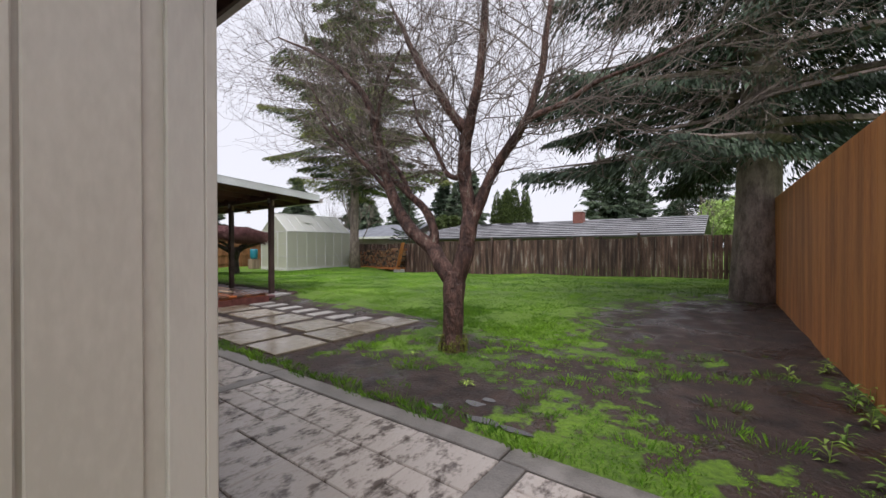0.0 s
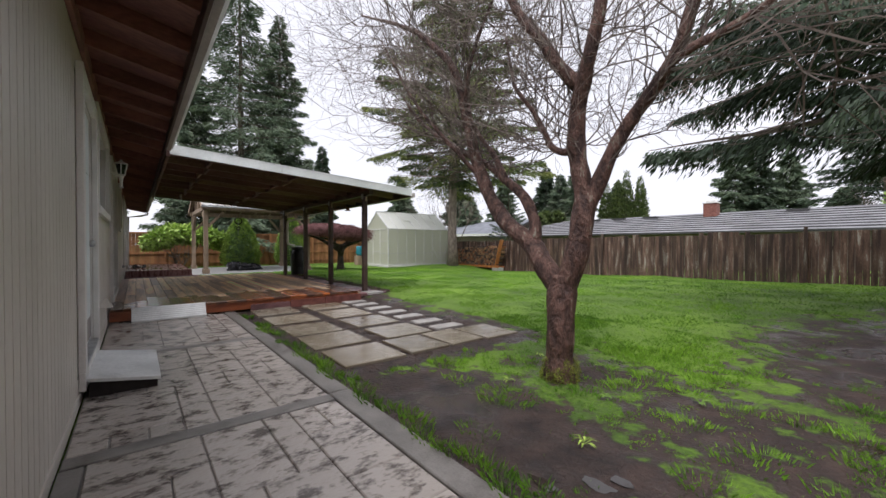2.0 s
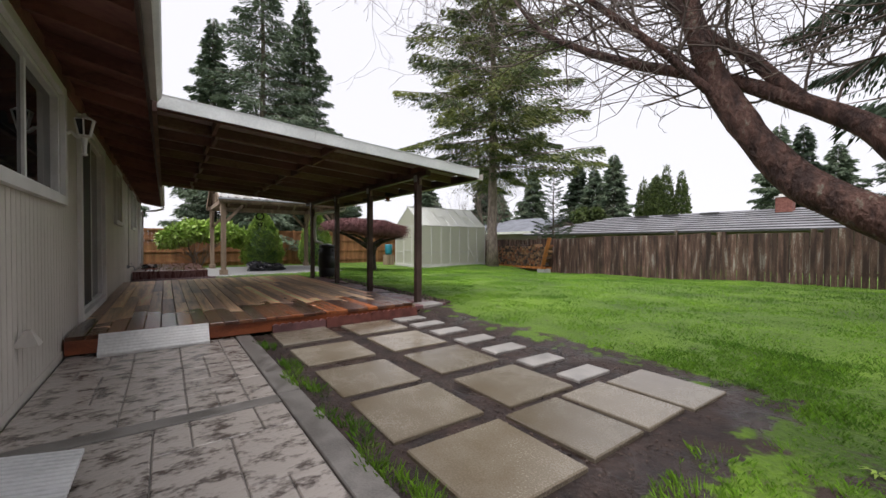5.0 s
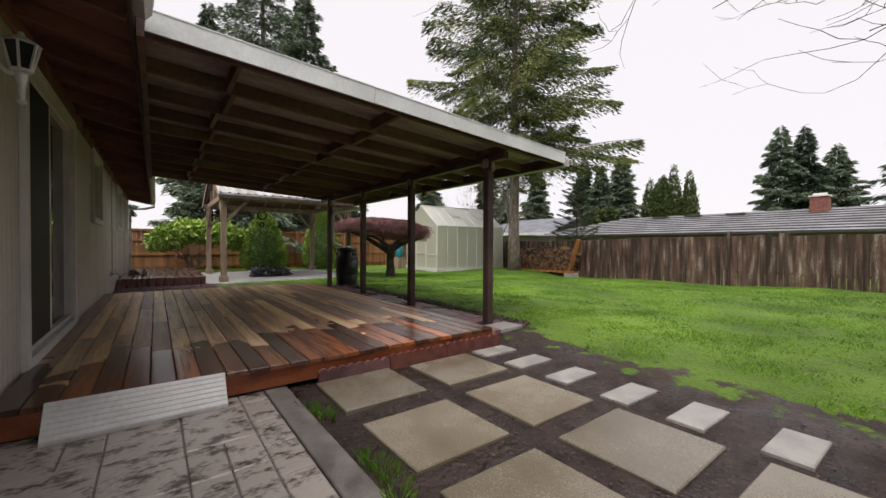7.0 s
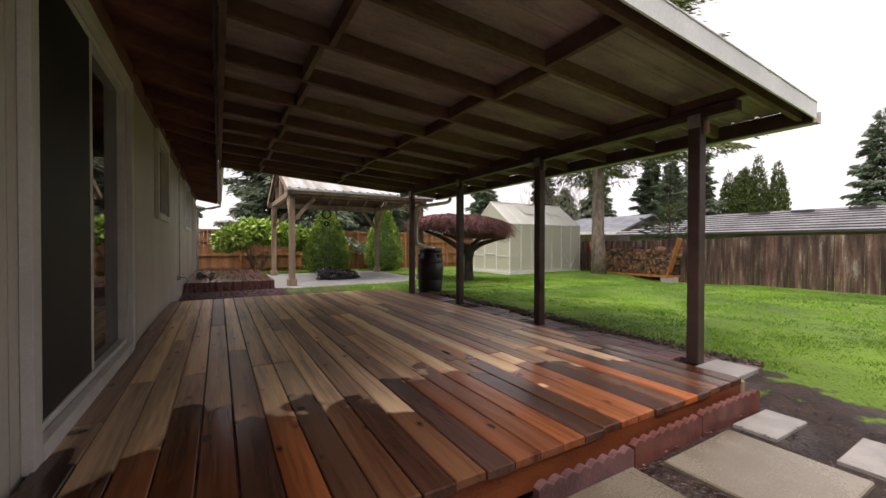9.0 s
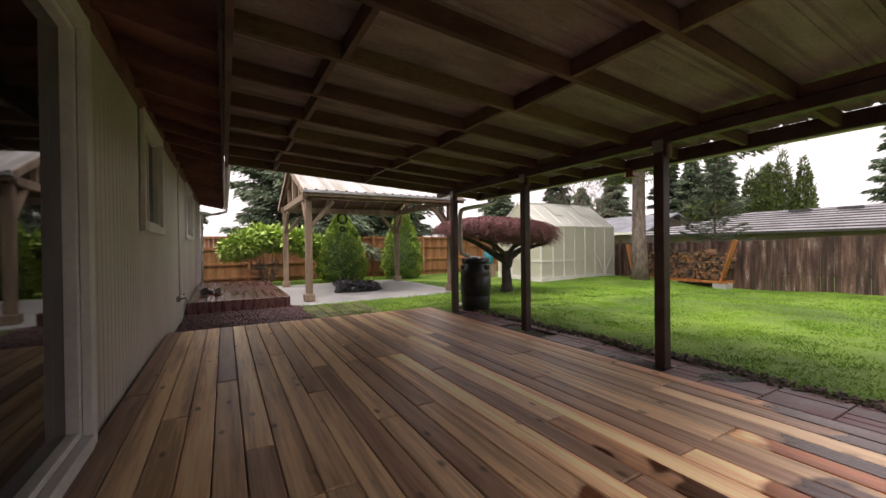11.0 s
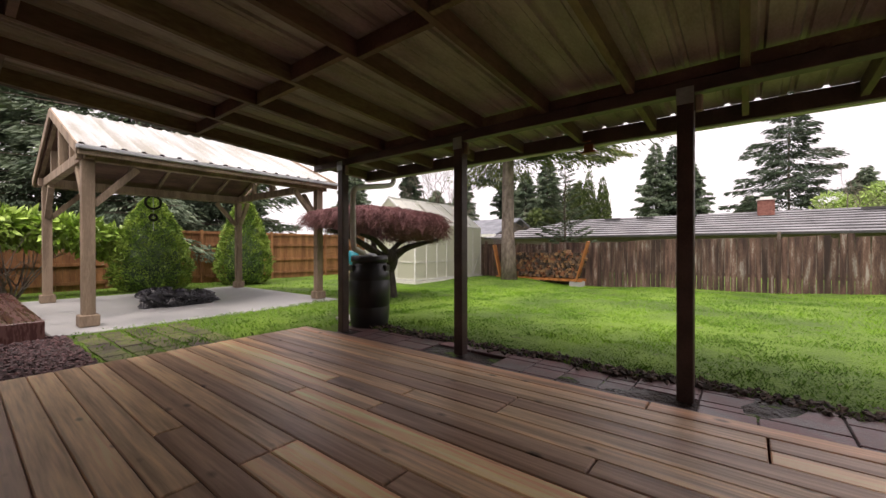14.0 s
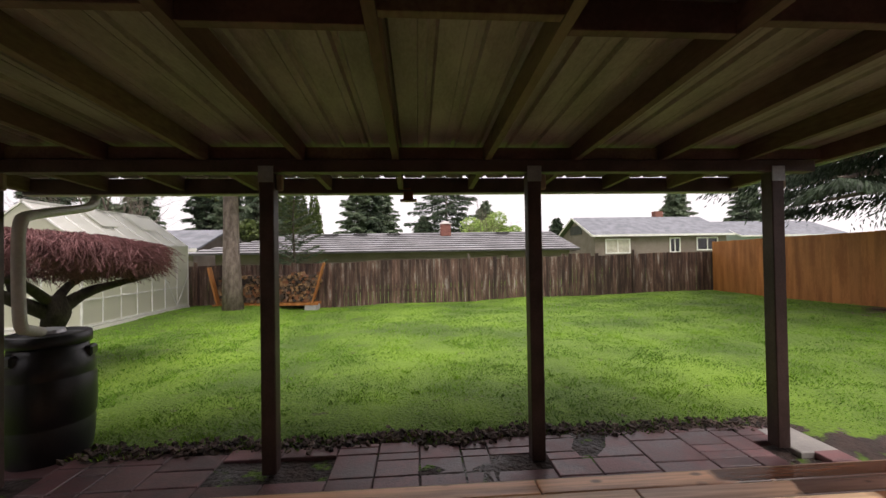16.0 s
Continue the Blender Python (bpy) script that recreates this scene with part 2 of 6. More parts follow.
def deck_material():
    """Old boards of several colours, rain-wet and darker towards the open front end."""
    m = surface("deck_boards", (0.38, 0.27, 0.19), (0.80, 0.64, 0.48), 1.6, 0.6, 0.5, (.3, 6, 5), 9, local=True, depth=0.006)
    n, l = m.node_tree.nodes, m.node_tree.links
    bsdf = n["Principled BSDF"]
    grain = bsdf.inputs["Base Color"].links[0].from_socket
    info = n.new("ShaderNodeObjectInfo")
    pick = n.new("ShaderNodeValToRGB")
    pick.color_ramp.interpolation = "CONSTANT"
    cols = [(0, (1.05, 0.93, 0.78)), (0.22, (0.60, 0.47, 0.42)), (0.36, (1.5, 1.32, 1.02)), (0.48, (0.92, 0.82, 0.70)), (0.62, (0.60, 0.48, 0.43)),
            (0.74, (1.0, 0.84, 0.66)), (0.86, (1.65, 1.38, 1.0)), (0.94, (0.85, 0.6, 0.45))]
    e = pick.color_ramp.elements
    e[0].color = (*cols[0][1], 1)
    e[1].position, e[1].color = cols[1][0], (*cols[1][1], 1)
    for p, c in cols[2:]:
        e.new(p).color = (*c, 1)
    l.new(info.outputs["Random"], pick.inputs[0])
    mul = n.new("ShaderNodeMix")
    mul.data_type, mul.blend_type = "RGBA", "MULTIPLY"
    mul.inputs["Factor"].default_value = 1
    l.new(grain, mul.inputs["A"])
    l.new(pick.outputs[0], mul.inputs["B"])
    # knots
    obj = n.new("ShaderNodeTexCoord")
    shift = n.new("ShaderNodeVectorMath")
    shift.operation = "SCALE"
    shift.inputs[0].default_value = (61.7, 13.3, 7.9)
    l.new(info.outputs["Random"], shift.inputs["Scale"])
    moved = n.new("ShaderNodeVectorMath")
    l.new(obj.outputs["Object"], moved.inputs[0])
    l.new(shift.outputs[0], moved.inputs[1])
    squeeze = n.new("ShaderNodeMapping")
    squeeze.inputs["Scale"].default_value = (3.2, 6.5, 1)
    l.new(moved.outputs[0], squeeze.inputs["Vector"])
    vor = n.new("ShaderNodeTexVoronoi")
    vor.inputs["Scale"].default_value = 1.0
    l.new(squeeze.outputs[0], vor.inputs["Vector"])
    knot = n.new("ShaderNodeMapRange")
    knot.inputs["From Min"].default_value, knot.inputs["From Max"].default_value = .06, .15
    knot.inputs["To Min"].default_value, knot.inputs["To Max"].default_value = .32, 1
    l.new(vor.outputs["Distance"], knot.inputs["Value"])
    knotty = n.new("ShaderNodeMix")
    knotty.data_type, knotty.blend_type = "RGBA", "MULTIPLY"
    knotty.inputs["Factor"].default_value = 1
    l.new(mul.outputs["Result"], knotty.inputs["A"])
    l.new(knot.outputs[0], knotty.inputs["B"])
    # boards darker towards the house wall and paler away from it, with a ragged edge
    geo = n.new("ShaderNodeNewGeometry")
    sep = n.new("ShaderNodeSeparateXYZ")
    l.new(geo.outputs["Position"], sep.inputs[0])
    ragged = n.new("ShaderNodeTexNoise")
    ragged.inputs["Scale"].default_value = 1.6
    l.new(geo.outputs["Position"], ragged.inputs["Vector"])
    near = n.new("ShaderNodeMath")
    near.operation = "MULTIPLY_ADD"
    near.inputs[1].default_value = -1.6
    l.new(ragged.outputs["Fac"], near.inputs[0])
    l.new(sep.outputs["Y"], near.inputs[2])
    wall_tone = n.new("ShaderNodeMapRange")
    wall_tone.inputs["From Min"].default_value, wall_tone.inputs["From Max"].default_value = -.35, .55
    wall_tone.inputs["To Min"].default_value, wall_tone.inputs["To Max"].default_value = .92, 1.34
    l.new(near.outputs[0], wall_tone.inputs["Value"])
    toned = n.new("ShaderNodeHueSaturation")
    l.new(wall_tone.outputs[0], toned.inputs["Value"])
    l.new(knotty.outputs["Result"], toned.inputs["Color"])
    # wetness by the distance from the open front edge, ragged from board to board
    rag = n.new("ShaderNodeTexNoise")
    rag.inputs["Scale"].default_value = 3.0
    l.new(geo.outputs["Position"], rag.inputs["Vector"])
    a = n.new("ShaderNodeMath")
    a.operation = "MULTIPLY_ADD"
    a.inputs[1].default_value = 0.7
    l.new(info.outputs["Random"], a.inputs[0])
    l.new(sep.outputs["X"], a.inputs[2])
    a2 = n.new("ShaderNodeMath")
    a2.operation = "MULTIPLY_ADD"
    a2.inputs[1].default_value = 1.4
    l.new(rag.outputs["Fac"], a2.inputs[0])
    l.new(a.outputs[0], a2.inputs[2])
    mr = n.new("ShaderNodeMapRange")
    mr.inputs["From Min"].default_value, mr.inputs["From Max"].default_value = -7.55, -7.45
    l.new(a2.outputs[0], mr.inputs["Value"])
    wet = n.new("ShaderNodeMix")
    wet.data_type, wet.blend_type = "RGBA", "MULTIPLY"
    l.new(mr.outputs[0], wet.inputs["Factor"])
    l.new(toned.outputs["Color"], wet.inputs["A"])
    soak = n.new("ShaderNodeValToRGB")
    soak.color_ramp.interpolation = "CONSTANT"
    e = soak.color_ramp.elements
    e[0].color = (0.20, 0.13, 0.11, 1)
    e[1].position, e[1].color = 0.22, (0.17, 0.12, 0.12, 1)
    for p, c in ((0.36, (0.28, 0.135, 0.085)), (0.48, (0.13, 0.09, 0.085)), (0.62, (0.2, 0.17, 0.19)), (0.74, (0.24, 0.13, 0.10)), (0.86, (0.37, 0.17, 0.09)), (0.94, (0.14, 0.10, 0.09))):
        e.new(p).color = (*c, 1)
    l.new(info.outputs["Random"], soak.inputs[0])
    l.new(soak.outputs[0], wet.inputs["B"])
    l.new(wet.outputs["Result"], bsdf.inputs["Base Color"])
    r = n.new("ShaderNodeMapRange")
    r.inputs["To Min"].default_value, r.inputs["To Max"].default_value = 0.38, 0.22
    l.new(mr.outputs[0], r.inputs["Value"])
    l.new(r.outputs[0], bsdf.inputs["Roughness"])
    return m


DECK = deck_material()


# ---- paving slabs: (x0, x1, y0, y1) ----
SLAB_RECTS = [(a, b, 1.74, 2.37) for a, b in ((-4.33, -3.72), (-5.06, -4.45), (-5.80, -5.18), (-6.58, -5.98), (-7.42, -6.82))]
SLAB_RECTS += [(a, b, 2.56, 3.20) for a, b in ((-5.01, -4.40), (-5.79, -5.18), (-6.60, -5.97), (-7.37, -6.79))]
SLAB_RECTS += [(-4.33, -3.73, 2.44, 2.92), (-4.33, -3.73, 2.98, 3.42), (-4.30, -3.69, 3.48, 3.98)]
BLOCK_RECTS = [(a, a + .21, 3.31, 3.73) for a in (-4.63, -5.07, -5.54, -5.99, -6.48, -6.94, -7.39)]


def on_slab(x, y):
    return any(a - .01 < x < b + .01 and c - .01 < y < d + .01 for a, b, c, d in SLAB_RECTS + BLOCK_RECTS)


# ---- ground height and cover ----
HEIGHTS = [(0, 0, 0), (-4, 0, -.02), (-7, 1.2, -.02), (-3, 2, 0.0), (-6, 3, .01), (-7.3, 3.5, .02), (-2.5, 3.3, -.01), (0, 3, .02), (-8, 4.4, .09), (-10, 4.4, .10), (-13, 4.4, .10),
           (-15, 6.5, .07), (-14.5, 2, .03), (-18, 4, .03), (-20, 1, .03), (-24, 2, -.05), (-24, 9, -.08), (-18, 10.5, -.12), (-21, 14, -.15), (-16.3, 13.3, -.02),
           (-14, 15, -.27), (-10, 15, -.18), (-5.5, 15, -.06), (0, 15, .03), (0.4, 8.8, .09), (-4, 7, .05), (-8, 8, .05), (-12, 9, .0), (-12, 12, -.12), (.5, 1.5, .02), (4, 0, 0)]


def ground_z(x, y):
    w = s = 0.0
    for px, py, pz in HEIGHTS:
        k = 1 / (((x - px) ** 2 + (y - py) ** 2) ** 1.5 + 0.15)
        w += k
        s += k * pz
    return s / w


def mudness(x, y):
    """0 on grass, 1 on bare wet earth."""
    v = noise.noise((x * 0.9, y * 0.9, 3.0)) * 0.6 + noise.noise((x * 2.6, y * 2.6, 8.0)) * 0.4
    m = 0.0

    def blob(cx, cy, rx, ry):
        return 1.9 - 1.3 * math.hypot((x - cx) / rx, (y - cy) / ry)
    m = max(blob(.1, 5.9, 1.75, 3.0), blob(-2.3, 2.0, 1.4, .62), blob(-1.2, 3.0, 2.6, 2.0) - .88, blob(.1, 3.2, 1.1, 1.7) - .22, blob(.5, 9.3, 1.0, 1.0) - .3, blob(-2.3, 3.3, 1.6, 1.3) - .86)
    if -7.6 < x < -3.5 and 1.5 < y < 3.95:
        m = 1.5
    elif -8.2 < x < -3.3 and 1.5 < y < 4.25:
        m = max(m, 0.8)
    if -13.6 < x < -7.4 and y < 4.55:
        m = max(m, 0.95)
    if x < -13.6 and y < 1.9:
        m = 1.5
    return max(0.0, min(1.25, m - 0.08 + v * 0.5))


def ground_material():
    m = surface("lawn_and_mud", (0.05, 0.10, 0.008), (0.14, 0.25, 0.016), 0.6, 0.8, 1.0, fine=30, depth=0.07, spread=(.36, .66), detail=12)
    n, l = m.node_tree.nodes, m.node_tree.links
    bsdf = n["Principled BSDF"]
    grass = bsdf.inputs["Base Color"].links[0].from_socket
    geo = n.new("ShaderNodeNewGeometry")
    at = n.new("ShaderNodeAttribute")
    at.attribute_name = "mud"
    tx = n.new("ShaderNodeTexNoise")
    tx.inputs["Scale"].default_value, tx.inputs["Detail"].default_value = 4.5, 12
    tx.inputs["Roughness"].default_value = 0.62
    l.new(geo.outputs["Position"], tx.inputs["Vector"])
    edge = n.new("ShaderNodeMath")
    edge.operation = "MULTIPLY_ADD"
    edge.inputs[1].default_value, edge.inputs[2].default_value = 3.0, -1.5
    l.new(tx.outputs["Fac"], edge.inputs[0])
    su = n.new("ShaderNodeMath")
    l.new(edge.outputs[0], su.inputs[0])
    l.new(at.outputs["Fac"], su.inputs[1])
    mr = n.new("ShaderNodeMapRange")
    mr.inputs["From Min"].default_value, mr.inputs["From Max"].default_value = 0.4, 0.6
    l.new(su.outputs[0], mr.inputs["Value"])
    mud = n.new("ShaderNodeValToRGB")
    mud.color_ramp.elements[0].position, mud.color_ramp.elements[0].color = 0.36, (0.012, 0.007, 0.006, 1)
    mud.color_ramp.elements[1].position, mud.color_ramp.elements[1].color = 0.66, (0.052, 0.031, 0.024, 1)
    l.new(tx.outputs["Fac"], mud.inputs[0])
    mix = n.new("ShaderNodeMix")
    mix.data_type = "RGBA"
    l.new(mr.outputs[0], mix.inputs["Factor"])
    l.new(grass, mix.inputs["A"])
    l.new(mud.outputs[0], mix.inputs["B"])
    l.new(mix.outputs["Result"], bsdf.inputs["Base Color"])
    w = n.new("ShaderNodeTexNoise")
    w.inputs["Scale"].default_value = 1.7
    l.new(geo.outputs["Position"], w.inputs["Vector"])
    wr = n.new("ShaderNodeMapRange")
    wr.inputs["From Min"].default_value, wr.inputs["From Max"].default_value = 0.45, 0.62
    wr.inputs["To Min"].default_value, wr.inputs["To Max"].default_value = 0.8, 0.24
    l.new(w.outputs["Fac"], wr.inputs["Value"])
    rm = n.new("ShaderNodeMix")
    l.new(mr.outputs[0], rm.inputs["Factor"])
    rm.inputs["A"].default_value = 0.85
    l.new(wr.outputs[0], rm.inputs["B"])
    l.new(rm.outputs["Result"], bsdf.inputs["Roughness"])
    return m


GROUND = ground_material()
WATER = bpy.data.materials.new("puddle_water")
WATER.use_nodes = True
_b = WATER.node_tree.nodes["Principled BSDF"]
_b.inputs["Base Color"].default_value = (0.03, 0.024, 0.02, 1)
_b.inputs["Roughness"].default_value = 0.04


# ---- mesh helpers ----
def mesh_ob(name, verts, faces, mat, parent=None, label="", smooth=False):
    me = bpy.data.meshes.new(name)
    me.from_pydata([tuple(v) for v in verts], [], faces)
    me.materials.append(mat)
    if smooth:
        me.polygons.foreach_set("use_smooth", [True] * len(me.polygons))
    me.update()
    ob = new(name, me)
    if parent:
        ob.parent = parent
    if label:
        ob["label"] = label
    return ob


def part(name, bm, mat, parent=None, label="", smooth=False, bevel=0.0):
    if bevel:
        bmesh.ops.bevel(bm, geom=bm.edges[:], offset=bevel, segments=1, affect="EDGES")
    bmesh.ops.recalc_face_normals(bm, faces=bm.faces[:])
    me = bpy.data.meshes.new(name)
    bm.to_mesh(me)
    bm.free()
    me.materials.append(mat)
    if smooth:
        me.polygons.foreach_set("use_smooth", [True] * len(me.polygons))
    ob = new(name, me)
    if parent:
        ob.parent = parent
    if label:
        ob["label"] = label
    return ob


def box(bm, x0, x1, y0, y1, z0, z1):
    m = Matrix.Translation(((x0 + x1) / 2, (y0 + y1) / 2, (z0 + z1) / 2)) @ Matrix.Diagonal((abs(x1 - x0), abs(y1 - y0), abs(z1 - z0), 1))
    bmesh.ops.create_cube(bm, size=1, matrix=m)


def bar(bm, a, b, w, h):
    """A square-cut timber from a to b, w wide and h high."""
    a, b = Vector(a), Vector(b)
    d = (b - a)
    q = d.to_track_quat("Y", "Z").to_matrix().to_4x4()
    bmesh.ops.create_cube(bm, size=1, matrix=Matrix.Translation((a + b) / 2) @ q @ Matrix.Diagonal((w, d.length, h, 1)))


def boxes(*dims):
    bm = bmesh.new()
    for d in dims:
        box(bm, *d)
    return bm


def piece(name, dims, mat, parent=None, label="", bevel=0.004):
    return part(name, boxes(dims), mat, parent, label, bevel=bevel)


def settle(e):
    """Parts were drawn in world metres: moves their meshes so that they hang on their empty."""
    for o in e.children_recursive:
        if o.type == "MESH":
            o.data.transform(Matrix.Translation(-e.location))


def empty(name, at=(0, 0, 0), **tags):
    e = new(name)
    e.location = at
    e.empty_display_size = 0.1
    return tagged(e, **tags)


def poly_tube(pts, radii, sides=6, cap=True, verts=None, faces=None):
    """A bent round limb through pts; adds to verts and faces."""
    verts = [] if verts is None else verts
    faces = [] if faces is None else faces
    base = len(verts)
    pts = [Vector(p) for p in pts]
    ref = Vector((0.31, 0.77, 0.55))
    for i, p in enumerate(pts):
        d = (pts[min(i + 1, len(pts) - 1)] - pts[max(i - 1, 0)])
        if d.length < 1e-6:
            d = Vector((0, 0, 1))
        d.normalize()
        u = d.cross(ref)
        if u.length < 0.1:
            u = d.cross(Vector((1, 0, 0)))
        u.normalize()
        v = d.cross(u)
        for k in range(sides):
            a = 2 * math.pi * k / sides
            verts.append(p + (u * math.cos(a) + v * math.sin(a)) * radii[i])
    for i in range(len(pts) - 1):
        for k in range(sides):
            k2 = (k + 1) % sides
            faces.append((base + i * sides + k, base + i * sides + k2, base + (i + 1) * sides + k2, base + (i + 1) * sides + k))
    if cap and sides > 2:
        faces.append(tuple(base + k for k in range(sides))[::-1])
        faces.append(tuple(base + (len(pts) - 1) * sides + k for k in range(sides)))
    return verts, faces


def rounded(profile, bm, at=(0, 0, 0), n=24):
    """A turned body from (radius, height) pairs."""
    rings = []
    for r, z in profile:
        rings.append([bm.verts.new((at[0] + r * math.cos(2 * math.pi * k / n), at[1] + r * math.sin(2 * math.pi * k / n), at[2] + z)) for k in range(n)])
    for a, b in zip(rings, rings[1:]):
        for k in range(n):
            bm.faces.new((a[k], a[(k + 1) % n], b[(k + 1) % n], b[k]))
    bm.faces.new(rings[0][::-1])
    bm.faces.new(rings[-1])
    return bm


def smooth_line(pts, steps=6):
    """Catmull-Rom through points."""
    pts = [Vector(p) for p in pts]
    ext = [pts[0] * 2 - pts[1], *pts, pts[-1] * 2 - pts[-2]]
    out = []
    for i in range(1, len(ext) - 2):
        p0, p1, p2, p3 = ext[i - 1:i + 3]
        for s in range(steps):
            t = s / steps
            out.append(0.5 * ((2 * p1) + (p2 - p0) * t + (2 * p0 - 5 * p1 + 4 * p2 - p3) * t * t + (3 * p1 - p0 - 3 * p2 + p3) * t ** 3))
    out.append(pts[-1])
    return out


# ---- ground ----
def build_ground():
    xs = sorted(set([-400, -200, -100, -60, -40, -32] + [round(-28 + .4 * i, 3) for i in range(36)] + [round(-13.6 + .2 * i, 3) for i in range(90)] + [6, 10, 20, 40, 80, 200, 400]))
    ys = sorted(set([-400, -150, -60, -30, -15, -8, -4] + [round(-2 + .2 * i, 3) for i in range(90)] + [18, 22, 30, 50, 90, 200, 400]))
    verts, mud = [], []
    for y in ys:
        for x in xs:
            inside = -26 < x < 4 and -3 < y < 17
            z = ground_z(max(-26, min(4, x)), max(-3, min(17, y)))
            if inside:
                z += 0.025 * noise.noise((x * 1.3, y * 1.3, 0)) + 0.012 * noise.noise((x * 4, y * 4, 5))
            if -7.75 < x < 5 and y < 1.5:
                z = -0.06
            if -13.7 < x < -7.6 and y < 3.7:
                z = -0.03
            if -7.7 < x < -3.5 and 1.6 < y < 3.9:
                z = min(z, 0.0) - 0.005
            if y < -0.05 and -21 < x < -0.94:
                z = -0.05
            if -20.9 < x < -16.3 and 1.8 < y < 6.2:
                z = min(z, 0.0)
            verts.append((x, y, z))
            mud.append(mudness(x, y) if inside else 0.0)
    w = len(xs)
    faces = [(j * w + i, j * w + i + 1, (j + 1) * w + i + 1, (j + 1) * w + i) for j in range(len(ys) - 1) for i in range(w - 1)]
    g = mesh_ob("ground", verts, faces, GROUND, smooth=True)
    a = g.data.attributes.new("mud", "FLOAT", "POINT")
    a.data.foreach_set("value", mud)
    tagged(g, "patchy green lawn with bare wet mud", "ground", kind="structure")


build_ground()


def puddle(cx, cy, rx, ry, seed, z):
    pts = []
    for k in range(28):
        a = 2 * math.pi * k / 28
        r = 1 + 0.45 * noise.noise((math.cos(a) * 1.6 + seed, math.sin(a) * 1.6, seed))
        pts.append((cx + rx * r * math.cos(a), cy + ry * r * math.sin(a), z))
    ob = mesh_ob("puddle", pts, [tuple(range(28))], WATER)
    tagged(ob, "shallow muddy puddle beside the paved path", "puddle", "puddles in the mud", "structure")


def soil_z(x, y):
    return ground_z(x, y) + 0.025 * noise.noise((x * 1.3, y * 1.3, 0)) + 0.012 * noise.noise((x * 4, y * 4, 5))


for i, (cx, cy, rx, ry) in enumerate([(-1.25, 1.70, .14, .035), (-1.46, 1.92, .08, .04), (-1.62, 1.74, .08, .03), (-1.02, 1.69, .10, .03), (-1.40, 2.02, .05, .03)]):
    puddle(cx, cy, rx, ry, i * 3.1, soil_z(cx, cy) + 0.006)

# ---- house ----
WALL_X0, WALL_X1, WALL_TOP = -21.2, -0.94, 2.66
OPEN = [(-5.35, -4.27, 0.20, 2.25), (-7.55, -5.66, 1.48, 2.40), (-10.42, -8.47, 0.26, 2.38), (-13.28, -12.18, 1.48, 2.44), (-18.1, -16.6, 1.50, 2.44), (-20.85, -19.95, 0.26, 2.38)]


SCREEN = surface("dark_screen_mesh", (0.018, 0.016, 0.018), (0.028, 0.025, 0.027), 3, 0.6, 0.0)


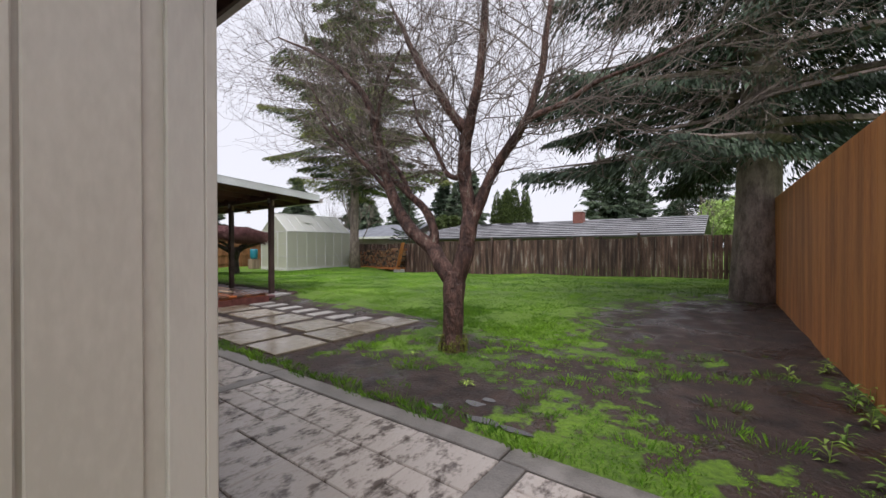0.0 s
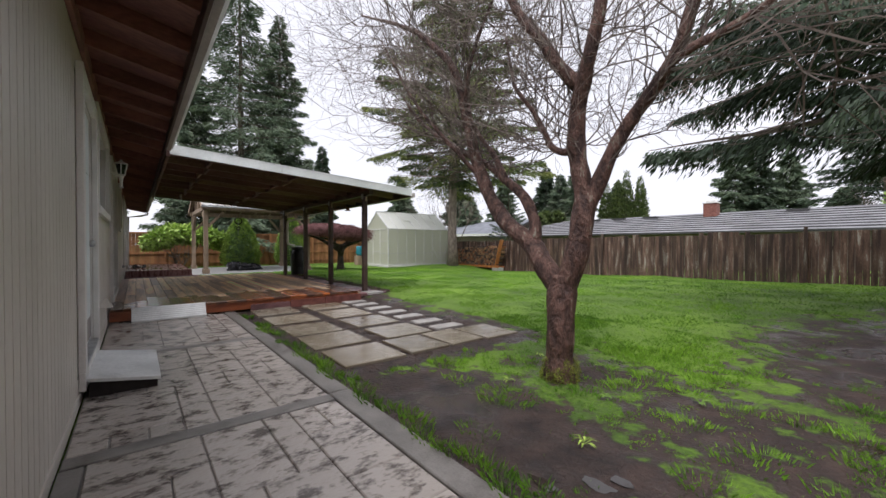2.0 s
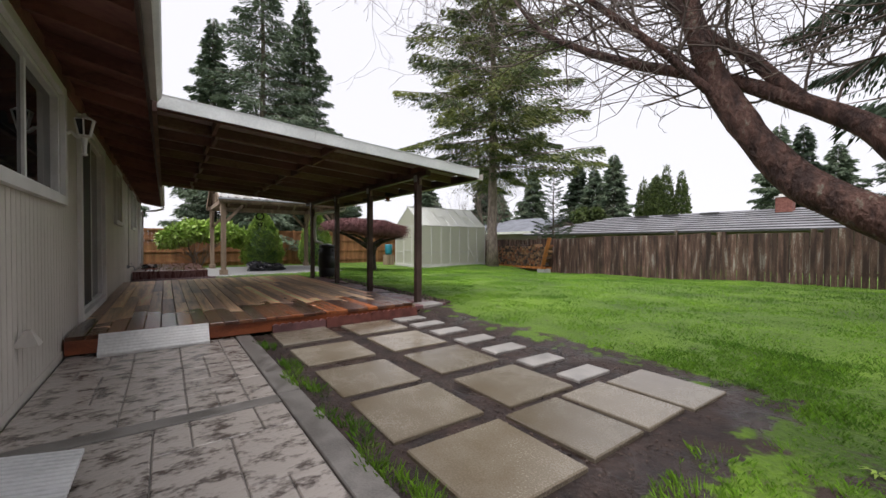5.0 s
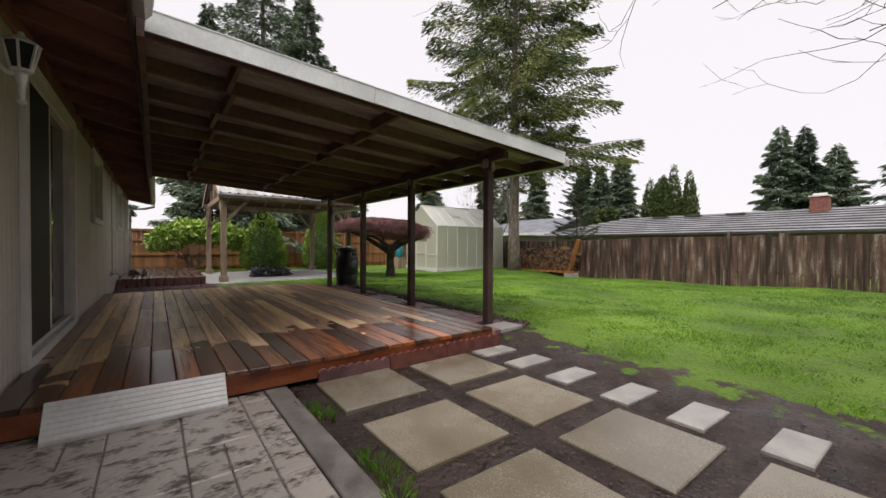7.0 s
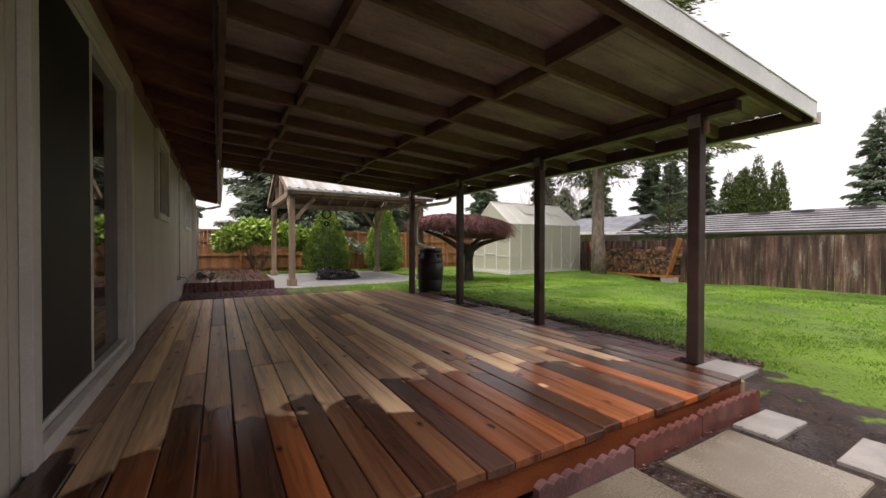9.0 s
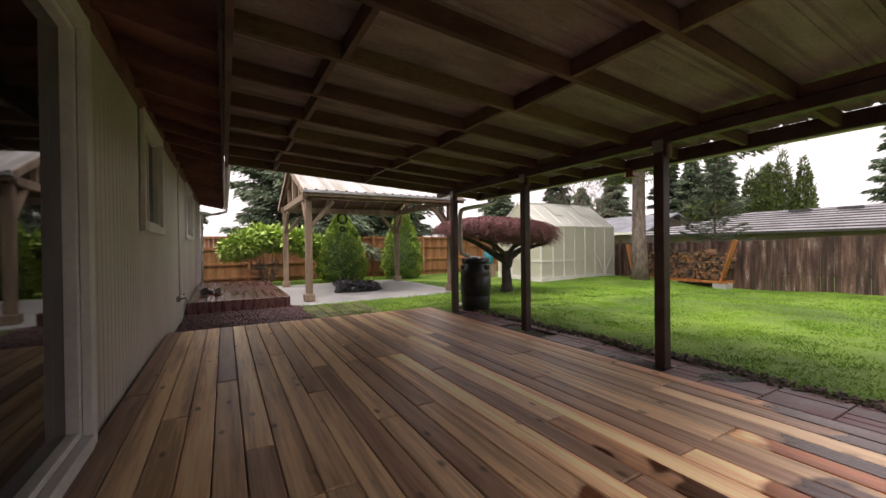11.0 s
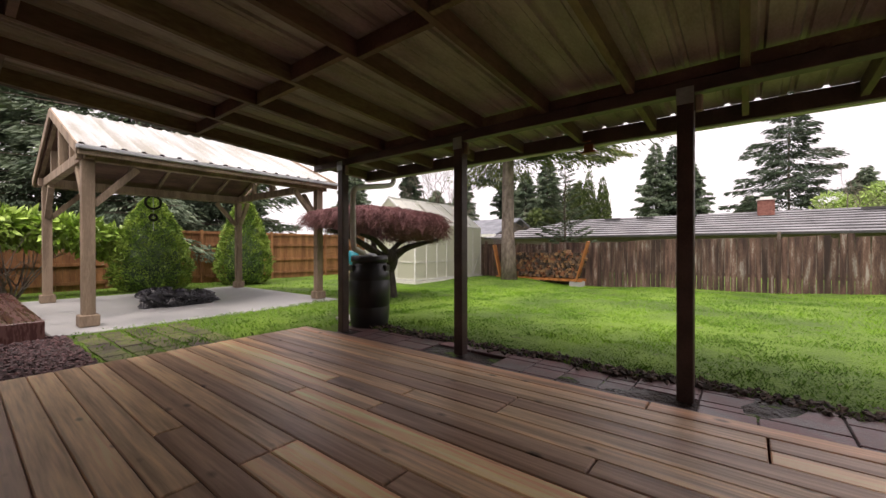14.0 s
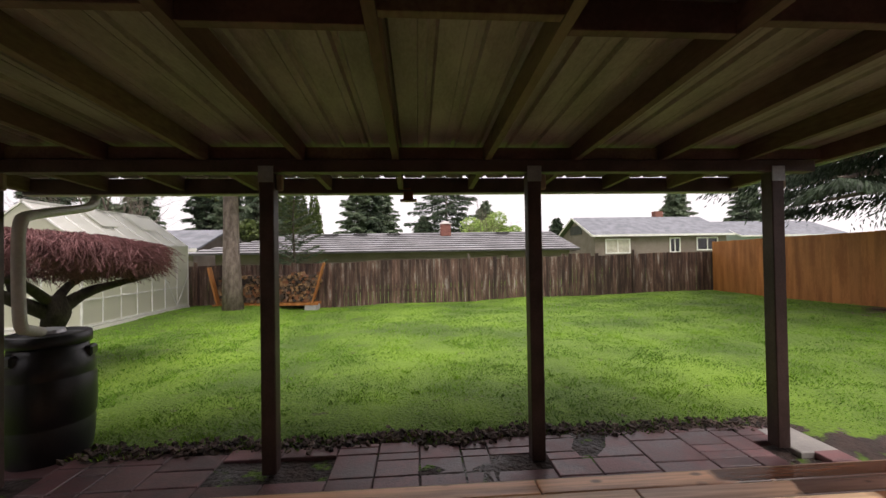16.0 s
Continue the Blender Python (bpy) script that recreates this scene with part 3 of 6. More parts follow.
def build_house():
    house = empty("house", (-10, -3, 0), label="single-storey house with grooved taupe siding and deep open eaves", category="house")
    bm = bmesh.new()
    x = WALL_X0
    cuts = sorted([(a, b, c, d) for a, b, c, d in OPEN])
    for a, b, c, d in cuts:
        box(bm, x, a, -0.16, -0.03, -0.05, WALL_TOP)
        box(bm, a, b, -0.16, -0.03, -0.05, c)
        box(bm, a, b, -0.16, -0.03, d, WALL_TOP)
        x = b
    box(bm, x, WALL_X1, -0.16, -0.03, -0.05, WALL_TOP)
    box(bm, WALL_X1 - 0.13, WALL_X1 - 0.01, -7.0, -0.17, -0.05, 4.2)
    box(bm, WALL_X0 + 0.01, WALL_X0 + 0.13, -7.0, -0.17, -0.05, WALL_TOP)
    box(bm, WALL_X0, WALL_X1, -7.1, -7.0, -0.05, WALL_TOP)
    part("wall", bm, SIDING, house, "taupe painted wall")
    bm = bmesh.new()
    step = 0.1016
    nx = int((WALL_X1 - WALL_X0) / step)
    for i in range(nx):
        a, b = WALL_X0 + i * step, WALL_X0 + i * step + step - 0.009
        spans = [(0.06, WALL_TOP)]
        for o in OPEN:
            if b > o[0] - 0.05 and a < o[1] + 0.05:
                spans = [(0.06, o[2] - 0.04), (o[3] + 0.04, WALL_TOP)]
        for z0, z1 in spans:
            if z1 - z0 > 0.03:
                box(bm, a, b, -0.031, -0.02, z0, z1)
    tagged(part("siding", bm, SIDING, house, "taupe siding with fine vertical grooves"), kind="stuff")
    # end wall with wide grooves
    bm = bmesh.new()
    box(bm, WALL_X1 - 0.009, WALL_X1 - 0.002, -7.0, -0.126, -0.02, 3.6)
    for k in range(34):
        y = -0.092 - 0.2032 * k
        box(bm, WALL_X1 - 0.0015, WALL_X1 + 0.009, y - 0.195, y - (.034 if k == 0 else 0), -0.02, 3.6)
    part("end_wall_panel", bm, SIDING, house, "taupe grooved end wall", bevel=0.003)
    bm = boxes((WALL_X1 - 0.115, WALL_X1 + 0.018, -0.019, 0.006, 0.0, WALL_TOP), (WALL_X1 - 0.001, WALL_X1 + 0.018, -0.09, -0.0195, 0.0, WALL_TOP))
    part("corner_board", bm, TRIM_TAN, house, "painted corner trim board", bevel=0.003)
    bm = boxes((WALL_X0, WALL_X1 - .12, -0.04, -0.012, -0.02, 0.06))
    part("base_board", bm, SIDING, house)
    bm = boxes((WALL_X0 - .2, WALL_X1 + 0.02, -0.018, 0.012, 2.50, 2.64))
    part("frieze_board", bm, EAVE, house, "red-brown frieze board", bevel=0.003)
    # open eave: sheathing, rafters, fascia and gutter
    def eave_z(y):
        return 2.70 - (y + 0.02) * 0.20
    v = []
    for y, dz in ((-3.6, 0), (0.62, 0)):
        for xx in (-21.6, -0.35):
            v.append((xx, y, 2.70 - (y + 0.02) * 0.20 + 0.0))
    top = [(a, b, c + 0.03) for a, b, c in v]
    mesh_ob("roof_sheathing", v + top, [(0, 1, 3, 2), (4, 6, 7, 5), (0, 4, 5, 1), (2, 3, 7, 6), (0, 2, 6, 4), (1, 5, 7, 3)], EAVE, house, "red-brown roof boards")
    sh = [(a, b, c + 0.034) for a, b, c in v]
    sh2 = [(a, b, c + 0.05) for a, b, c in v]
    mesh_ob("roof", sh + sh2, [(0, 1, 3, 2), (4, 6, 7, 5), (0, 4, 5, 1), (2, 3, 7, 6), (0, 2, 6, 4), (1, 5, 7, 3)], SHINGLE, house, "grey shingle roof")
    v = [(-21.6, -7.8, 2.5), (-0.35, -7.8, 2.5), (-21.6, -3.6, 3.46), (-0.35, -3.6, 3.46)]
    top = [(a, b, c + 0.05) for a, b, c in v]
    mesh_ob("back_roof", v + top, [(0, 1, 3, 2), (4, 6, 7, 5), (0, 4, 5, 1), (2, 3, 7, 6), (0, 2, 6, 4), (1, 5, 7, 3)], SHINGLE, house)
    bm = bmesh.new()
    bar(bm, (-0.36, -3.6, 3.36), (-0.36, 0.62, 2.50), 0.03, 0.16)
    part("barge_board", bm, FASCIA, house, "white barge board")
    for i in range(35):
        x = -0.8 - i * 0.61
        bm = bmesh.new()
        bar(bm, (x, -0.5, eave_z(-0.5) - 0.06), (x, 0.615, eave_z(0.615) - 0.06), 0.04, 0.115)
        part("rafter", bm, EAVE, house)
    bm = boxes((-21.6, -0.35, 0.62, 0.645, 2.43, 2.585))
    part("fascia", bm, BROWN, house, "dark fascia board", bevel=0.003)
    # gutter
    prof = [(0.647, 2.575), (0.647, 2.47), (0.70, 2.455), (0.735, 2.50), (0.745, 2.58), (0.738, 2.583), (0.725, 2.51), (0.695, 2.465), (0.652, 2.478), (0.652, 2.575)]
    for name, xa, xb in (("gutter", -7.44, -0.33), ("gutter", -21.6, -14.05)):
        vs = [(xx, y, z) for xx in (xa, xb) for y, z in prof]
        k = len(prof)
        fs = [(i, (i + 1) % k, k + (i + 1) % k, k + i) for i in range(k)] + [tuple(range(k))[::-1], tuple(range(k, 2 * k))]
        mesh_ob(name, vs, fs, GUTTER, house, "pale metal gutter")
    v, f = poly_tube([(-21.45, .70, 2.46), (-21.45, .70, 2.38), (-21.45, .45, 2.3), (-21.4, .05, 2.24), (-21.4, 0.03, 1.0), (-21.4, .03, .1)], [.04] * 6, 8)
    mesh_ob("downpipe", v, f, GUTTER, house, smooth=True)
    v, f = poly_tube([(-14.96, .02, 2.5), (-14.96, .02, .45)], [.012] * 2, 6)
    mesh_ob("water_pipe", v, f, TRIM_TAN, house, "thin pipe on the wall", smooth=True)
    # casings
    def casing(name, o, w, sill=True, proud=0.022):
        a, b, c, d = o
        low = c - (0 if name == "door_casing" else w)
        ob = piece(name, (a, b, -0.019, proud - .002, d, d + w), TRIM, house, "white-painted trim", 0.003)
        piece("side_board", (a - w, a, -0.019, proud, low, d + w), TRIM, ob, "white-painted trim", 0.003)
        piece("side_board", (b, b + w, -0.019, proud, low, d + w), TRIM, ob, "white-painted trim", 0.003)
        if sill:
            piece("sill", (a, b, -0.019, proud + 0.006, c - w, c), TRIM, ob, "white sill", 0.003)
        return ob
    casing("door_casing", OPEN[0], 0.10, False)
    for xa in (-5.45, -4.268):
        piece("casing_foot", (xa, xa + .098, -.018, .021, .07, .199), TRIM, house)
    piece("door_sill", (-5.35, -4.27, -.018, .024, .08, .199), TRIM, house, "white door sill", 0.003)
    casing("window_casing", OPEN[1], 0.08)
    casing("sliding_door_casing", OPEN[2], 0.085)
    casing("window_casing", OPEN[3], 0.08)
    casing("window_casing", OPEN[4], 0.08)
    casing("door_casing", OPEN[5], 0.09, False)
    # the pale door
    a, b, c, d = OPEN[0]
    door = piece("door_1", (a + .03, b - .03, -0.07, -0.035, c + .03, d - .03), DOORP, house, "pale six-panel door with a grey kick plate")
    for zz0, zz1 in ((.45, 1.0), (1.08, 1.62), (1.70, 2.1)):
        for k in (0, 1):
            xa = a + 0.14 + k * 0.44
            piece("door_panel", (xa, xa + 0.34, -0.036, -0.028, zz0, zz1), DOORP, door, bevel=0.006)
    piece("kick_plate", (a + .05, b - .05, -0.0345, -0.030, c + .06, c + .24), KICK, door, "grey metal kick plate")
    part("door_jamb", boxes((a, a + .028, -.14, -.022, c, d), (b - .028, b, -.14, -.022, c, d), (a + .028, b - .028, -.14, -.022, d - .028, d)), TRIM, house)
    piece("threshold", (a, b, -0.15, 0.02, c + .001, c + 0.022), METAL, house, "metal threshold")
    bm = bmesh.new()
    rounded([(.012, 0), (.03, .01), (.034, .03), (.02, .045)], bm, (0, 0, 0), 12)
    bmesh.ops.transform(bm, matrix=Matrix.Translation((a + .12, -.035, 1.1)) @ Matrix.Rotation(-math.pi / 2, 4, "X"), verts=bm.verts[:])
    part("door_handle", bm, METAL, door, "metal knob", smooth=True)
    # windows
    def window(name, o, split, label):
        a, b, c, d = o
        w = part(name, boxes((a, a + .035, -.11, -.02, c, d), (b - .035, b, -.11, -.02, c, d), (a + .035, b - .035, -.11, -.02, c, c + .035), (a + .035, b - .035, -.11, -.02, d - .035, d)), WHITEMETAL, house, label, bevel=.003)
        for i, s in enumerate(split):
            piece("mullion", (s - .02, s + .02, -.085, -.04, c + .036, d - .036), WHITEMETAL, w, bevel=.003)
        xs = [a + .036, *split, b - .036]
        for i, (p, q) in enumerate(zip(xs, xs[1:])):
            piece("pane", (p + .021, q - .021, -.075 + .01 * i, -.07 + .01 * i, c + .036, d - .036), GLASS, w, bevel=0)
        return w
    window("window_1", OPEN[1], [(-7.55 - 5.66) / 2], "white-framed sliding window")
    window("window_2", OPEN[3], [(-13.28 - 12.18) / 2], "white-framed window with a pale blind")
    window("window_3", OPEN[4], [-17.35], "white-framed window")
    s = window("sliding_door", OPEN[2], [-9.42], "white-framed sliding glass door")
    a, b, c, d = OPEN[2]
    piece("screen_frame", (-9.46, -9.41, -.036, -.026, c + .04, d - .04), WHITEMETAL, s)
    piece("insect_screen", (-9.455, -8.515, -.0325, -.029, .30, 2.34), SCREEN, s, "dark insect screen", 0)
    piece("door_2", (-20.82, -19.98, -.10, -.06, .28, 2.36), TRIM, house, "white back door")
    # rooms behind the glass: near-black linings hold their shade as colour
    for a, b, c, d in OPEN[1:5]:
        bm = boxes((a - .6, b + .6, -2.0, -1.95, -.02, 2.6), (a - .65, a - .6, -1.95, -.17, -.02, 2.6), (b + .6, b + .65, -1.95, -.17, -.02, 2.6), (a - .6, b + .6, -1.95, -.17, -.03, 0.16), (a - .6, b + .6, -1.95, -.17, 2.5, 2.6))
        part("room_lining", bm, DARK, house, "near-black lining with the unlit room's shade in its colour")
    piece("blind", (-12.66, -12.24, -.17, -.155, 1.5, 2.42), CURTAIN, house, "pale blind", 0)
    piece("blind", (-10.36, -10.05, -.30, -.28, 0.2, 2.3), CURTAIN, house, "pale vertical blind", 0)
    # wall fittings
    bm = bmesh.new()
    bmesh.ops.create_cone(bm, segments=4, radius1=.085, radius2=.02, depth=.10, matrix=Matrix.Translation((-6.25, .03, .44)) @ Matrix.Rotation(radians(45), 4, "Z") @ Matrix.Rotation(0.0, 4, "X"))
    part("vent_hood", bm, TRIM_TAN, house, "small painted vent hood")
    t = part("hose_tap", boxes((-15.0, -14.92, -.02, .03, .42, .5)), METAL, house, "garden tap on the wall")
    v, f = poly_tube([(-14.96, .03, .46), (-14.96, .10, .47), (-14.96, .13, .42), (-14.96, .13, .36)], [.014] * 4, 8)
    mesh_ob("spout", v, f, METAL, t, smooth=True)
    v, f = poly_tube([(-15.0, .075, .53), (-14.92, .075, .53)], [.014] * 2, 6)
    mesh_ob("tap_handle", v, f, METAL, t, smooth=True)
    settle(house)


build_house()


def wall_lamp():
    L = empty("wall_lamp", (-7.64, 0.0, 2.02), label="white carriage lantern on the wall beside the sliding door", category="lamp")
    part("backplate", boxes((-.05, .05, -.02, .01, -.08, .12)), WHITEMETAL, L, bevel=.006)
    v, f = poly_tube(smooth_line([(0, .01, .05), (0, .05, .075), (0, .09, .03), (0, .14, .045)], 4), [.014] * 13, 8)
    mesh_ob("arm", v, f, WHITEMETAL, L, smooth=True)
    bm = bmesh.new()
    rounded([(.02, .03), (.05, .045), (.05, .058), (.02, .062)], bm, (0, .14, 0), 8)
    part("cage_base", bm, WHITEMETAL, L)
    bm = bmesh.new()
    rounded([(.088, .20), (.07, .215), (.03, .24), (.014, .25), (.016, .262), (.004, .27)], bm, (0, .14, 0), 8)
    part("cage_cap", bm, WHITEMETAL, L)
    for k in range(6):
        a = k * math.pi / 3
        bm = bmesh.new()
        bar(bm, (.046 * math.cos(a), .14 + .046 * math.sin(a), .055), (.078 * math.cos(a), .14 + .078 * math.sin(a), .20), .011, .011)
        part("cage_bar", bm, WHITEMETAL, L)
    bm = bmesh.new()
    rounded([(.04, .06), (.07, .198)], bm, (0, .14, 0), 6)
    part("glass", bm, GLASS, L, "clear glass")
    bm = bmesh.new()
    rounded([(.006, -.14), (.024, -.13), (.024, -.118), (.014, -.11), (.018, -.04), (.028, .02), (.03, .035)], bm, (0, .14, 0), 12)
    part("tail", bm, WHITEMETAL, L, smooth=True)


wall_lamp()


# ---- patio cover ----
def cover_top(y):
    return 2.555 - 0.066 * (y - 0.7)


RAFTER_X = [-7.60 - 0.637 * k for k in range(11)]


def build_cover():
    c = empty("patio_cover", (-10.7, 2.8, 0), label="dark brown lean-to patio cover with white edge on four posts", category="patio cover")
    for k, x in enumerate(RAFTER_X):
        bm = bmesh.new()
        bar(bm, (x, .66, cover_top(.66) - .075), (x, 4.93, cover_top(4.93) - .075), .042, .115)
        part("rafter", bm, RAFTER_MOSSY if k % 3 == 1 else RAFTER, c)
    bm = bmesh.new()
    part("beam", boxes((-14.0, -7.70, 4.055, 4.145, 2.12, 2.205)), BROWN, c, "long dark beam over the posts", bevel=.004)
    for k in range(10):
        a, b = RAFTER_X[k + 1] + .024, RAFTER_X[k] - .024
        for y in (1.25 + (.05 if k % 2 else 0), 2.60 + (.07 if k % 2 else 0), 4.10):
            h = .11 if y < 4 else .08
            bm = boxes((a, b, y - .02, y + .02, cover_top(y) - .075 - h / 2, cover_top(y) - .075 + h / 2))
            part("blocking", bm, RAFTER_MOSSY if (k + int(y)) % 3 == 0 else RAFTER, c, bevel=.002)
    # ribbed sheet
    prof, x = [], -14.02
    while x < -7.50:
        prof += [(x, 0), (x + .012, .018), (x + .035, .018), (x + .047, 0), (x + .15, 0), (x + .152, .004), (x + .16, 0)]
        x += .19
    vs = [(min(x, -7.52), y, cover_top(y) - .014 + z) for y in (.62, 4.97) for x, z in prof]
    k = len(prof)
    vs += [(a, b, z + .002) for a, b, z in vs]
    fs = [(i, i + 1, k + i + 1, k + i) for i in range(k - 1)] + [(2 * k + i, 3 * k + i, 3 * k + i + 1, 2 * k + i + 1) for i in range(k - 1)]
    mesh_ob("roof_sheet", vs, fs, PANEL, c, "weathered ribbed metal sheets")
    for a, b in ((.70, 2.28), (2.283, 4.98)):
        bm = bmesh.new()
        bar(bm, (-7.512, a, cover_top(a) - .062), (-7.512, b, cover_top(b) - .062), .014, .135)
        bar(bm, (-7.53, a, cover_top(a) + .01), (-7.53, b, cover_top(b) + .01), .06, .008)
        part("edge_trim", bm, FASCIA, c, "white metal edge trim")
    bm = bmesh.new()
    bar(bm, (-14.03, .66, cover_top(.66) - .07), (-14.03, 4.97, cover_top(4.97) - .07), .03, .12)
    part("back_trim", bm, BROWN, c)
    part("outer_board", boxes((-14.03, -7.52, 4.945, 4.975, cover_top(4.96) - .155, cover_top(4.96) - .022)), BROWN, c, "dark board at the outer edge", bevel=.003)
    part("cover_gutter", boxes((-14.05, -7.50, 4.978, 5.06, cover_top(4.96) - .16, cover_top(4.96) - .15), (-14.05, -7.50, 5.05, 5.06, cover_top(4.96) - .149, cover_top(4.96) - .06)), GUTTER, c, "shallow pale gutter")
    part("ledger", boxes((-14.0, -7.5, .655, .695, 2.38, 2.50)), RAFTER, c)
    for x, y in ((-8.0, 4.1), (-9.82, 4.1), (-11.65, 4.1), (-13.36, 4.04)):
        p = part("post", boxes((x - .048, x + .048, y - .048, y + .048, .10, 2.118)), BROWN, c, "dark brown square post", bevel=.006)
        part("post_cap", boxes((x - .05, x + .05, y - .055, y - .0505, 2.05, 2.16)), METAL, p, bevel=.001)
        bm = bmesh.new()
        box(bm, x + .052, x + .095, y - .02, y + .02, 2.0, 2.11)
        part("corbel", bm, TIMBER, p, bevel=.008)
    v, f = poly_tube(smooth_line([(-13.49, 5.03, 2.11), (-13.49, 5.0, 2.04), (-13.46, 4.86, 1.985), (-13.25, 4.2, 1.86), (-13.21, 4.08, 1.79), (-13.205, 4.06, 1.6), (-13.205, 4.07, 1.16), (-13.23, 4.15, 1.09), (-13.29, 4.3, 1.05)], 4), [.036] * 33, 8)
    mesh_ob("downpipe", v, f, GUTTER, c, "pale downpipe into the barrel", smooth=True)
    settle(c)


build_cover()


def bird_feeder():
    b = empty("bird_feeder", (-10.72, 4.97, 2.08), label="small red wooden bird feeder hanging under the cover edge", category="bird feeder")
    part("body", boxes((-.045, .045, -.03, .03, -.02, .05)), RIMWOOD, b, bevel=.004)
    part("tray", boxes((-.075, .075, -.05, .05, -.04, -.021)), RIMWOOD, b, bevel=.004)
    bm = bmesh.new()
    bar(bm, (-.02, -.06, .07), (-.02, .06, .07), .09, .01)
    part("roof", bm, RIMWOOD, b)


bird_feeder()


# ---- paved path ----
path = tagged(part("pavement", boxes((-7.72, .88, -.0, 1.388, -.05, -.012)), KERB), "wet stamped-concrete path with a grey border", "path", kind="structure")
for a, b in ((-7.70, -5.52), (-5.49, -3.26), (-3.23, -.98), (-.95, .88)):
    part("border", boxes((a, b, 1.39, 1.545, -.05, .008)), KERB, path, bevel=.006)
for a, b in ((-5.51, -5.38), (-3.25, -3.125), (-.97, -.83)):
    part("band", boxes((a, b, 0.0, 1.387, -.04, .004)), KERB, path, bevel=.005)
part("border_block", boxes((-5.51, -5.38, 1.39, 1.545, -.05, .006)), KERB, path, bevel=.006)
part("border_block", boxes((-3.25, -3.125, 1.39, 1.545, -.05, .006)), KERB, path, bevel=.006)
part("border_block", boxes((-.97, -.83, 1.39, 1.545, -.05, .006)), KERB, path, bevel=.006)
part("band", boxes((-3.1, -1.0, 0.0, 0.09, -.04, .006)), KERB, path)

# ---- deck ----
deck = empty("deck", (-10.6, 1.85, 0), label="low deck of mixed old and new boards, wet at one end", category="deck")
part("rim_board", boxes((-7.55, -7.51, 0.0, 3.70, .02, .155)), RIMWOOD, deck, "wet red-stained rim board", bevel=.004)
part("rim_board", boxes((-13.6, -7.56, 3.66, 3.70, .02, .155)), RIMWOOD, deck, bevel=.004)
part("joists", boxes(*[(-13.6, -7.56, .1 + k * .6, .14 + k * .6, 0, .15) for k in range(6)]), DARK, deck)
part("side_plank", boxes((-13.6, -7.5, 3.708, 3.745, .03, .165)), TIMBER, deck, bevel=.006)
settle(deck)


# ---- fences ----
def fence_top_back(x):
    return 1.44 - max(0, (-5 - x)) * 0.016


FENCES = {}


def fence_rails():
    f = tagged(empty("fence", (-7, 15.2, 0)), "weathered grey-brown board fence", "fence", "garden fences")
    part("rail", boxes((-24, .4, 15.235, 15.27, .25, .34)), OLDWOOD, f)
    part("rail", boxes((-24, .4, 15.235, 15.27, .95, 1.04)), OLDWOOD, f)
    FENCES["back"] = f
    for x in (-2.7, -8.8, -18.2):
        part("post", boxes((x - .04, x + .04, 15.10, 15.18, -.3, fence_top_back(x) + .16)), OLDWOOD, f, bevel=.004)
    c = tagged(empty("fence", (.9, 8, 0)), "tall new orange cedar board fence", "fence", "garden fences")
    FENCES["cedar"] = c
    bm = bmesh.new()
    bar(bm, (.975, -3, .4), (.46, 15.2, .4), .04, .09)
    bar(bm, (.975, -3, 1.6), (.46, 15.2, 1.6), .04, .09)
    part("rail", bm, CEDAR, c)
    w = tagged(empty("fence", (-24, 6, 0)), "brown cedar fence with posts and rails showing", "fence", "garden fences")
    FENCES["west"] = w
    for z in (.10, .62, 1.18, 1.60):
        part("rail", boxes((-24.0, -23.96, -7, 15.2, z, z + .09)), CEDAR_DARK, w, bevel=.003)
    for k in range(9):
        y = -5.9 + k * 2.44
        part("post", boxes((-24.0, -23.9, y - .045, y + .045, -.2, 1.72)), CEDAR_DARK, w, bevel=.005)
    for e in (f, c, w):
        settle(e)


fence_rails()


